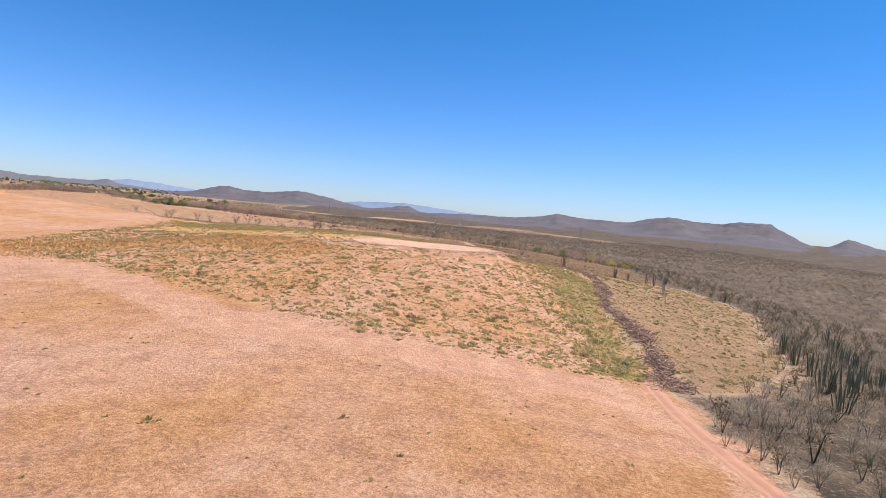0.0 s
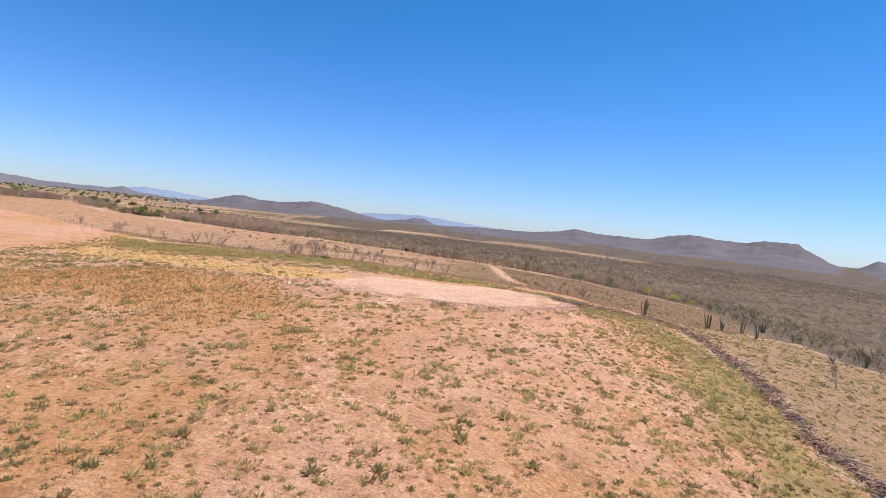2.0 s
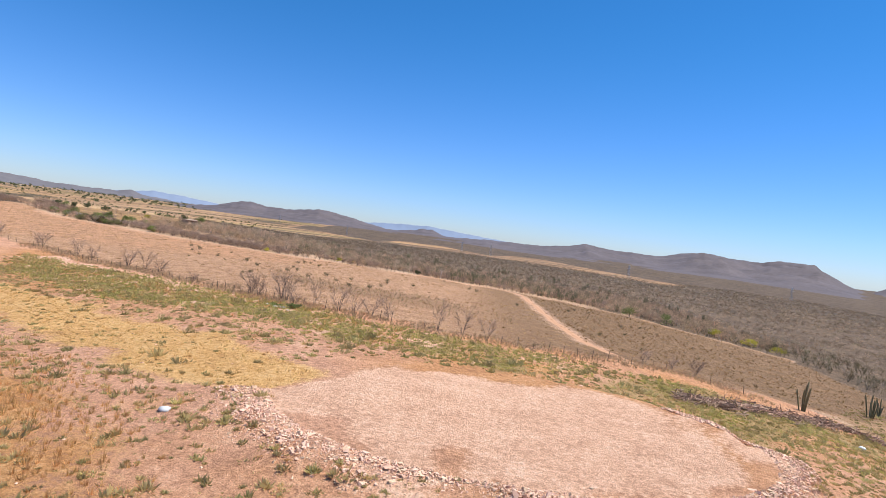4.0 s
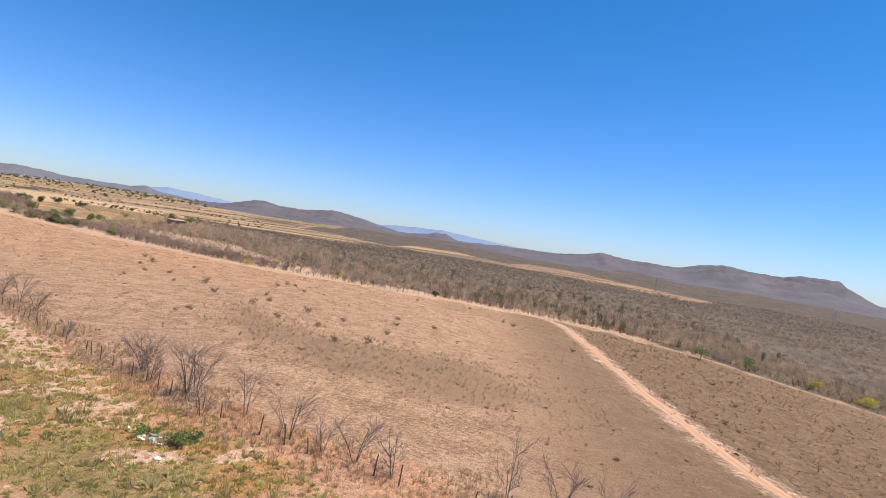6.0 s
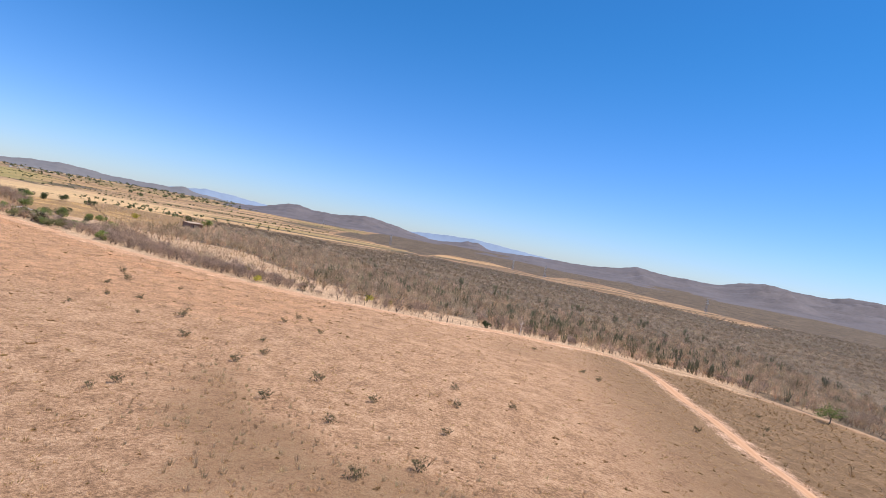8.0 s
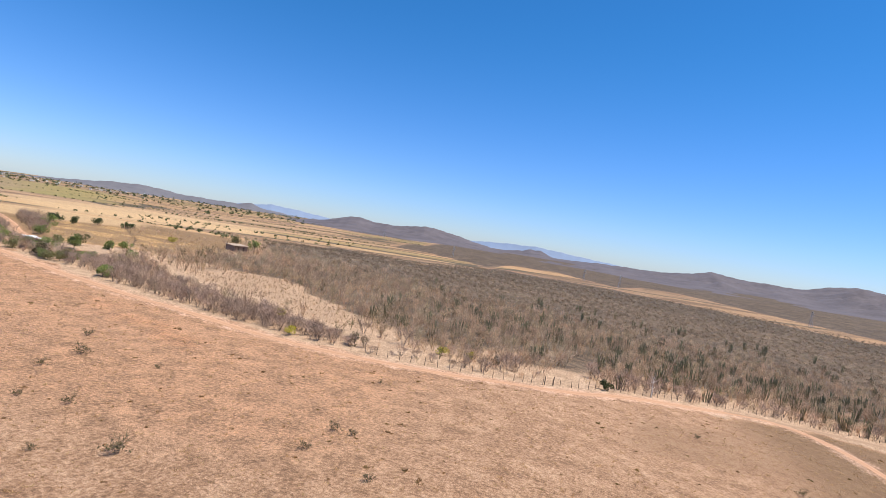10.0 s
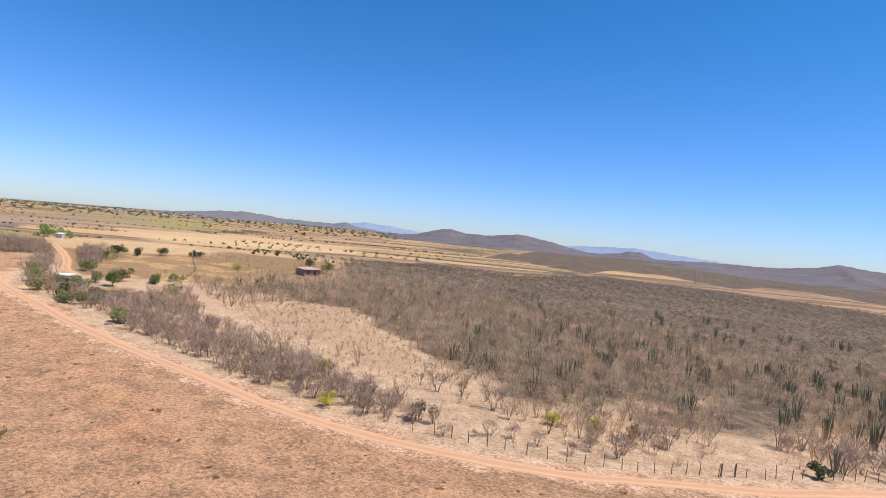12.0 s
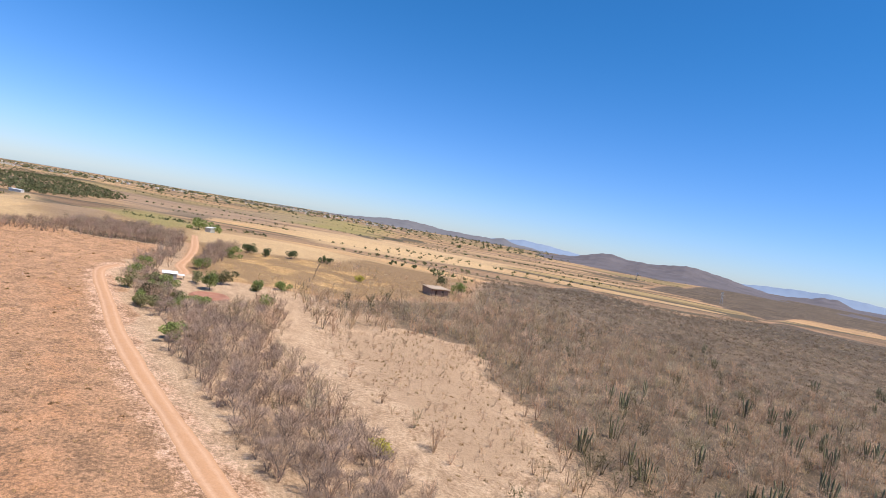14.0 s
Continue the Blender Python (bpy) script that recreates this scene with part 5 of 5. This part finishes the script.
# ---- stones and cleared brush ----
def stone(seed, sides=5):
    r = np.random.RandomState(seed)
    v = r.normal(size=(8, 3))
    v /= np.linalg.norm(v, axis=1)[:, None]
    bm = bmesh.new()
    for p in v * (0.5, 0.4, 0.3) * r.uniform(0.75, 1.2, (8, 1)):
        bm.verts.new(p)
    bmesh.ops.convex_hull(bm, input=bm.verts)
    bmesh.ops.triangulate(bm, faces=bm.faces)
    loose = [q for q in bm.verts if not q.link_faces]
    bmesh.ops.delete(bm, geom=loose, context="VERTS")
    bm.verts.index_update()
    out = np.array([q.co[:] for q in bm.verts]), np.array([[q.index for q in f.verts] for f in bm.faces])
    bm.free()
    return out


STONES = [stone(s) for s in range(8)]
r = np.random.RandomState(61)
a = r.uniform(-3.0, 0.75, 12000)
k = 0.97 + np.abs(r.normal(size=12000)) * 0.11
x, y = PAD[0] + np.cos(a) * PAD[2] * k, PAD[1] + np.sin(a) * PAD[3] * k
scatter_mesh("pad_rubble", STONES, np.c_[x, y, 0.06 + r.gamma(1.5, 0.075, len(x))], MAT_STONE, "broken reddish stones heaped round the levelled pad", "rubble", 31)
x, y, r = sow((-60, 50, 45, 200), 2.2, 62, lambda x, y: 0.35 * inside(x, y, HILLTOP, 2))
scatter_mesh("loose_stones", STONES, np.c_[x, y, r.gamma(2.0, 0.09, len(x))], MAT_STONE, "loose stones scattered on the soil", "stones", 32)

# brush pushed into a long heap
LOGS = []
for s in range(8):
    q = np.random.RandomState(80 + s)
    bits = []
    for _ in range(5):
        c = q.normal(size=3) * (0.5, 0.5, 0.18) + (0, 0, 0.3)
        d = q.normal(size=3) * (1, 1, 0.35)
        d *= q.uniform(0.5, 1.3) / np.linalg.norm(d)
        bits.append(tube(c - d, c + d, q.uniform(0.04, 0.12), 0.03, 4))
        bits.append(sliver(c + d * 0.6, c + d * 1.6 + q.normal(size=3) * 0.3, 0.03, q, False))
    LOGS.append(pile(bits))
line = curve_through(WINDROW, 0.16)
r = np.random.RandomState(63)
wide = 0.35 + 0.75 * smooth(waves(line[:, 0], line[:, 1], 16, 64), -0.6, 0.7)
keep = r.rand(len(line)) < 0.5 + 0.5 * smooth(wide, 0.5, 0.9)
p = np.repeat(line, 2, axis=0) + r.normal(size=(2 * len(line), 2)) * np.repeat(wide, 2)[:, None] * 0.95
p = p[np.repeat(keep, 2) & (r.rand(2 * len(line)) < 0.85)]
scatter_mesh("brush_heap", LOGS, np.c_[p, r.uniform(0.4, 0.95, len(p))], MAT_DEAD_WOOD, "long heap of cleared dead branches and roots", "brush heap", 33)
p2 = line[::2] + r.normal(size=(len(line[::2]), 2)) * 1.5
scatter_mesh("heap_stones", STONES, np.c_[p2, r.gamma(2.5, 0.16, len(p2))], MAT_DEAD_WOOD, "reddish clods and stones along the brush heap", "stones", 34)


# ---- fences ----
def fence(name, line, gap, label, seed, post_h=1.35, skip=0.0):
    r = np.random.RandomState(seed)
    t = thing(name, label, "fence", "", (*line[0], ground_at(*line[0])))
    pts = curve_through(line, gap)
    tops = []
    for x, y in pts:
        if r.rand() < skip:
            continue
        z, h = ground_at(x, y), post_h * r.uniform(0.75, 1.15)
        lean = r.normal(size=2) * 0.09
        x, y = x + r.normal() * 0.12, y + r.normal() * 0.12
        part("post", pile([tube((x - line[0][0], y - line[0][1], z - t.location.z - 0.2), (x - line[0][0] + lean[0] * 0.5, y - line[0][1] + lean[1] * 0.5, z - t.location.z + h * 0.55), 0.055, 0.045, 5),
                           tube((x - line[0][0] + lean[0] * 0.5, y - line[0][1] + lean[1] * 0.5, z - t.location.z + h * 0.55), (x - line[0][0] + lean[0], y - line[0][1] + lean[1], z - t.location.z + h), 0.045, 0.04, 5)]), MAT_POST, t)
        tops.append((x - line[0][0], y - line[0][1], z - t.location.z))
    for h in (0.35, 0.7, 1.0):
        part("wire", pile([tube((a[0], a[1], a[2] + h), (b[0], b[1], b[2] + h), 0.006, 0.006, 3) for a, b in zip(tops, tops[1:])]), MAT_WIRE, t)
    return t


MAT_WIRE = mottled("rusty_wire", (0.10, 0.07, 0.05), (0.18, 0.13, 0.10), 5.0, 0.6)
fence("wire_fence", FENCE_A, 2.2, "crooked wooden posts with rusty wire between hill and field", 1, 1.25, 0.15)
fence("wire_fence", FENCE_B, 2.0, "crooked wooden posts with rusty wire along the track", 2, 1.4)
fence("wire_fence", [(-170, 378), (-190, 402), (-222, 432), (-238, 455)], 3.0, "wooden posts with wire round the straw plot", 3, 1.3)
for x in (-42.4, -40.9):
    t = thing("gate_post", "thick weathered gate post at a gap in the fence", "post", "gate posts", (x, 336.2 + (x + 42.4) * 0.75, ground_at(x, 336.5)))
    part("shaft", pile([tube((0, 0, -0.3), (0.05, 0, 1.5), 0.10, 0.09, 7)]), MAT_POST, t)
    part("cap", pile([tube((0.05, 0, 1.5), (0.06, 0, 1.57), 0.09, 0.04, 7)]), MAT_POST, t)


# ---- buildings and small things ----
def box(x0, x1, y0, y1, z0, z1):
    v = np.array([(x, y, z) for z in (z0, z1) for y in (y0, y1) for x in (x0, x1)], float)
    f = np.array([(0, 2, 3), (0, 3, 1), (4, 5, 7), (4, 7, 6), (0, 1, 5), (0, 5, 4), (2, 6, 7), (2, 7, 3), (0, 4, 6), (0, 6, 2), (1, 3, 7), (1, 7, 5)])
    return v, f


def sheet_roof(x0, x1, y0, y1, za, zb, waves_n=24, thick=0.05):
    """A corrugated sheet that falls from za at y0 to zb at y1."""
    xs = np.linspace(x0, x1, waves_n * 2 + 1)
    up = np.where(np.arange(len(xs)) % 2, 0.035, 0.0)
    top = np.vstack([np.c_[xs, np.full_like(xs, y), up + z] for y, z in ((y0, za), (y1, zb))])
    both = np.vstack([top, top - (0, 0, thick)])
    n = len(xs)
    g = grid_faces(n, 2)
    tri = np.vstack([g[:, [0, 1, 2]], g[:, [0, 2, 3]]])
    return both, np.vstack([tri, tri[:, ::-1] + 2 * n])


MAT_ADOBE = mottled("adobe_wall", (0.24, 0.155, 0.11), (0.38, 0.26, 0.19), 1.2, 0.95, 0.5)
MAT_TIN = mottled("weathered_tin", (0.62, 0.62, 0.61), (0.78, 0.78, 0.77), 1.5, 0.45, spread=0.05)
MAT_GREY_WALL = mottled("grey_block_wall", (0.30, 0.30, 0.29), (0.42, 0.41, 0.39), 1.0, 0.9, 0.3)
MAT_EARTH_ROOF = mottled("earth_roof", (0.40, 0.29, 0.21), (0.55, 0.42, 0.31), 1.0, 0.95, 0.4)
MAT_DARK_DOOR = mottled("dark_boards", (0.05, 0.035, 0.028), (0.10, 0.075, 0.055), 3.0, 0.9)
MAT_STEEL = mottled("galvanised_steel", (0.34, 0.35, 0.36), (0.46, 0.47, 0.48), 0.5, 0.5)
MAT_WHITEWASH = mottled("whitewash", (0.46, 0.44, 0.42), (0.66, 0.64, 0.61), 0.4, 0.9, island=True, spread=0.15)
MAT_PLASTIC = mottled("faded_plastic", (0.62, 0.62, 0.60), (0.80, 0.80, 0.78), 4.0, 0.6)
MAT_RUBBER = mottled("dark_plastic", (0.02, 0.03, 0.025), (0.05, 0.07, 0.055), 4.0, 0.5)
MAT_CLAY = mottled("pond_clay", (0.26, 0.115, 0.075), (0.38, 0.18, 0.12), 0.8, 0.95, 0.4)

hut = thing("hut", "small grey block hut with a white tin roof", "hut", "", (-183, 356.5, ground_at(-183, 356.5) - 0.1), 66, 0.58)
part("wall", box(-2.4, 2.4, -0.075, 0.075, 0, 2.2), MAT_GREY_WALL, hut).location = (0, -1.7, 0)
part("wall", box(-2.4, 2.4, -0.075, 0.075, 0, 2.6), MAT_GREY_WALL, hut).location = (0, 1.7, 0)
part("wall", box(-0.075, 0.075, -1.62, 1.62, 0, 2.2), MAT_GREY_WALL, hut).location = (-2.33, 0, 0)
part("wall", box(-0.075, 0.075, -1.62, 1.62, 0, 2.2), MAT_GREY_WALL, hut).location = (2.33, 0, 0)
part("roof", sheet_roof(-2.8, 2.8, -2.2, 2.2, 2.25, 2.75), MAT_TIN, hut, "white corrugated tin roof")
part("door", box(-0.45, 0.45, -0.03, 0.03, 0.05, 1.95), MAT_DARK_DOOR, hut).location = (0.6, -1.80, 0)
part("awning", sheet_roof(2.85, 5.2, -1.6, 1.4, 1.8, 2.0, 10), MAT_TIN, hut, "white tin lean-to roof")
for dx, dy in ((5.0, -1.4), (5.0, 1.2)):
    part("awning_post", tube((dx, dy, 0), (dx, dy, 1.85), 0.06, 0.05, 6), MAT_POST, hut)
part("tank", pile([tube((0, 0, 0), (0, 0, 1.1), 0.5, 0.5, 12), tube((0, 0, 1.1), (0, 0, 1.35), 0.5, 0.2, 12)]), MAT_PLASTIC, hut, "pale plastic water tank").location = (-3.4, -0.4, 0)

house = thing("adobe_house", "low brown adobe house with a flat earth roof", "house", "", (-177.5, 444.5, ground_at(-177.5, 444.5) - 0.15), 72)
house.scale = (0.66, 0.85, 0.95)
for x0, x1 in ((-5.4, -2.6), (-1.7, 1.4), (2.4, 5.4)):
    part("wall", box(x0, x1, -2.95, -2.65, 0, 2.7), MAT_ADOBE, house)
for x0, x1 in ((-2.6, -1.7), (1.4, 2.4)):
    part("wall", box(x0, x1, -2.95, -2.65, 2.05, 2.7), MAT_ADOBE, house)
    part("door", box(x0, x1, -2.76, -2.70, 0, 2.05), MAT_DARK_DOOR, house)
part("wall", box(-5.4, 5.4, 2.65, 2.95, 0, 3.0), MAT_ADOBE, house)
for x0 in (-5.4, 5.1):
    part("wall", box(x0, x0 + 0.3, -2.65, 2.65, 0, 2.7), MAT_ADOBE, house)
part("roof", sheet_roof(-5.9, 5.9, -3.9, 3.4, 2.72, 3.06, 14, 0.18), MAT_EARTH_ROOF, house, "pale flat earth-covered roof")
for dx in (-5.2, -1.8, 1.8, 5.2):
    part("porch_post", tube((dx, -3.7, 0), (dx, -3.7, 2.55), 0.09, 0.08, 6), MAT_POST, house)

ring = [(2.2, 0.05), (2.8, 0.10), (3.15, 0.34), (3.5, 0.30), (4.1, -0.15)]
pond = link_mesh("pond_bed", np.array([(0, 0, 0.03)] + [(q * math.cos(a * math.pi / 14), q * math.sin(a * math.pi / 14), h) for q, h in ring for a in range(28)]),
                 np.array([(0, i + 1, (i + 1) % 28 + 1) for i in range(28)] + [t for k in range(4) for i in range(28) for t in ((1 + 28 * k + i, 29 + 28 * k + i, 29 + 28 * k + (i + 1) % 28), (1 + 28 * k + i, 29 + 28 * k + (i + 1) % 28, 1 + 28 * k + (i + 1) % 28))]), MAT_CLAY, True)
pond.location = (*POND, ground_at(*POND) + 0.1)
tagged(pond, "dried round pond bed of dark red clay", "pond", kind="structure")


def pylon(x, y, height, turn):
    t = thing("power_pylon", "pale steel lattice power pylon above the thorn wood", "pylon", "power pylons", (x, y, ground_at(x, y) - 0.3), turn)
    w = height * 0.09
    corners = [(-1, -1), (1, -1), (1, 1), (-1, 1)]

    def at(c, k):
        s = w * (1 - 0.8 * k)
        return np.array([c[0] * s, c[1] * s, height * k])
    for c in corners:
        part("leg", tube(at(c, 0), at(c, 0.97), 0.11, 0.08, 4), MAT_STEEL, t)
    braces = []
    for a, b in zip(corners, corners[1:] + corners[:1]):
        for k in range(8):
            braces += [tube(at(a, k / 8), at(b, (k + 1) / 8), 0.045, 0.045, 3), tube(at(b, k / 8), at(a, (k + 1) / 8), 0.045, 0.045, 3)]
    part("bracing", pile(braces), MAT_STEEL, t)
    for k, q in ((0.72, 0.17), (0.84, 0.14), (0.95, 0.11)):
        part("crossarm", pile([tube((-height * q, 0, height * k), (height * q, 0, height * k), 0.14, 0.14, 4), tube((-height * q, 0, height * k), (0, 0, height * (k + 0.045)), 0.08, 0.08, 3), tube((height * q, 0, height * k), (0, 0, height * (k + 0.045)), 0.08, 0.08, 3)]), MAT_STEEL, t)


for x, y, h in ((-262, 1250, 26), (22, 1130, 26), (-30, 1180, 24), (210, 930, 24), (390, 850, 24), (-520, 1600, 26)):
    pylon(x, y, h * 0.72, 20)

# far farmland: rows of trees, woods and the town
r = np.random.RandomState(91)
CLUMPS = [leafy(400 + s, 2.4, 1.6, 24, 1.1, (0, 0, 1.8), 5) for s in range(6)]
rows = []
u, v = np.array([math.cos(radians(38)), math.sin(radians(38))]), np.array([-math.sin(radians(38)), math.cos(radians(38))])
for _ in range(80):
    away = 60 + 1700 * r.uniform(0, 1) ** 1.4
    c = np.array([-240.0, 410.0]) + v * away + u * r.uniform(-1, 1) * (250 + away * 1.1)
    length, gap = r.uniform(40, 260), r.uniform(4, 16)
    d = u * np.cos(0.1) + v * r.normal() * 0.08
    for k in np.arange(0, length, gap):
        rows.append((*(c + d * k + r.normal(size=2) * 1.5), r.uniform(0.4, 1.0)))
rows = np.array(rows)
rows = rows[inside(rows[:, 0], rows[:, 1], STRAW_FAR, 2) > 0.9]
scatter_mesh("field_trees", CLUMPS, rows, MAT_GREEN_FAR, "rows of dark trees and bushes between the fields", "trees", 41)
x, y, r = sow((-320, 150, 440, 620), 7.0, 92, lambda x, y: 0.5 * (1 - smooth(near_line(x, y, [(-150, 420), (-185, 470), (-235, 540), (-300, 600)]), 6, 18)))
scatter_mesh("row_scrub", mid_kinds, np.c_[x, y, r.uniform(0.8, 1.3, len(x))], MAT_SCRUB, "band of bare trees behind the adobe house", "trees", 42)
x, y, r = sow((-245, -120, 370, 470), 3.0, 96, lambda x, y: 0.22 * inside(x, y, HOUSE_PLOT, 5))
scatter_mesh("plot_scrub", mid_kinds, np.c_[x, y, r.uniform(0.3, 0.9, len(x))], MAT_SCRUB, "bare bushes scattered over the dry plot", "scrub", 46)
x, y, r = sow((-245, -120, 370, 470), 1.6, 97, lambda x, y: 0.4 * inside(x, y, HOUSE_PLOT, 5))
scatter_mesh("plot_straw", GRASS, np.c_[x, y, r.uniform(0.6, 1.3, len(x))], MAT_STRAW, "rank golden straw round the adobe house", "grass", 47)
x, y, r = sow((-1300, -660, 430, 700), 7.0, 93, lambda x, y: 0.7 * inside(x, y, GREEN_WOOD, 15))
scatter_mesh("green_wood", CLUMPS, np.c_[x, y, r.uniform(0.6, 1.25, len(x))], MAT_GREEN_FAR, "belt of dark green trees along the plain", "wood", 43)
x, y, r = sow((-4400, -900, 900, 4300), 36, 94, lambda x, y: 0.4 * (0.35 + 0.65 * smooth(waves(x, y, 420, 47), -0.2, 0.5)) * smooth(np.hypot(x, y), 1500, 2200) * (np.hypot(x, y) < 4600))
scatter_mesh("plain_trees", CLUMPS, np.c_[x, y, r.uniform(1.2, 2.6, len(x))], MAT_GREEN_FAR, "scattered trees across the far plain", "trees", 44)
BLOCKS = [pile([box(-s, s, -4, 4, -1, 4.5 + k)]) for k, s in enumerate((5.0, 8.0, 14.0, 6.0))]
r = np.random.RandomState(95)
az, far = np.radians(r.uniform(38, 84, 1500)), 2300 + 2100 * r.uniform(0, 1, 1500) ** 0.7
scatter_mesh("town", BLOCKS, np.c_[-far * np.sin(az), far * np.cos(az), 0.2 + 0.6 * r.uniform(0, 1, 1500) ** 4], MAT_WHITEWASH, "pale low houses and sheds of a far town", "town", 45)

for x, y, w, h, lab in ((-690, 463, 13.0, 2.6, "long white shed at the edge of a ploughed field"), (-287, 424, 2.4, 2.0, "small white wall beside a large green tree")):
    t = thing("shed", lab, "shed", "", (x, y, ground_at(x, y) - 0.1), 30)
    part("wall", box(-w / 2, w / 2, -1.8, 1.8, 0, h), MAT_WHITEWASH, t)
    part("roof", sheet_roof(-w / 2 - 0.3, w / 2 + 0.3, -2.1, 2.1, h + 0.06, h + 0.4), MAT_TIN, t)


def rubbish(x, y, size, mat, label, seed):
    """A crumpled sack."""
    bm = bmesh.new()
    bmesh.ops.create_icosphere(bm, subdivisions=2, radius=size)
    q = np.random.RandomState(seed)
    for vert in bm.verts:
        n = noise.noise(vert.co * 3.0 / size + Vector((seed, 0, 0)))
        vert.co *= 1 + 0.35 * n
        vert.co.z = max(vert.co.z * 0.55, -0.2 * size)
    bm.verts.index_update()
    mesh = np.array([k.co[:] for k in bm.verts]), np.array([[k.index for k in f.verts] for f in bm.faces])
    bm.free()
    ob = link_mesh("sack", *mesh, mat, True)
    ob.location = (x, y, ground_at(x, y) + 0.15 * size)
    return tagged(ob, label, "rubbish")


heap = thing("rubbish_heap", "heap of grey and white dumped rubbish in green weeds", "rubbish heap", "", (-35.7, 190.4, ground_at(-35.7, 190.4)))
r = np.random.RandomState(66)
for k in range(9):
    v, f = STONES[k % 8]
    spot = r.normal(size=2) * 0.75
    part("sack", (v * (1.1, 0.9, 0.5) * r.uniform(0.6, 1.1) + (*spot, 0.12), f), MAT_PLASTIC if k % 3 else MAT_GREY_WALL, heap)
for dx, dy, h in ((1.6, -0.4, 0.9), (2.3, 0.5, 0.8), (-1.2, 0.9, 0.6)):
    leaf_tree("leafy_bush", -35.7 + dx, 190.4 + dy, h, 0.8, MAT_LEAF, "low bright green weeds beside dumped rubbish", int(300 + 10 * h), 260)
rubbish(26.9, 82.9, 0.55, MAT_RUBBER, "dark green plastic sack dumped on the grass", 3)
rubbish(24.7, 76.3, 0.35, MAT_PLASTIC, "crumpled white plastic sack on the soil", 4)
rubbish(-36.7, 190.7, 0.28, MAT_PLASTIC, "crumpled white plastic sack in the weeds", 5)
rubbish(-33.9, 187.8, 0.22, MAT_PLASTIC, "crumpled white plastic sheet in the weeds", 6)
rubbish(-28.8, 147.8, 0.4, MAT_PLASTIC, "pale plastic sack on the straw", 7)
rubbish(37.3, 180.3, 0.4, MAT_PLASTIC, "pale plastic sack by the brush heap", 8)
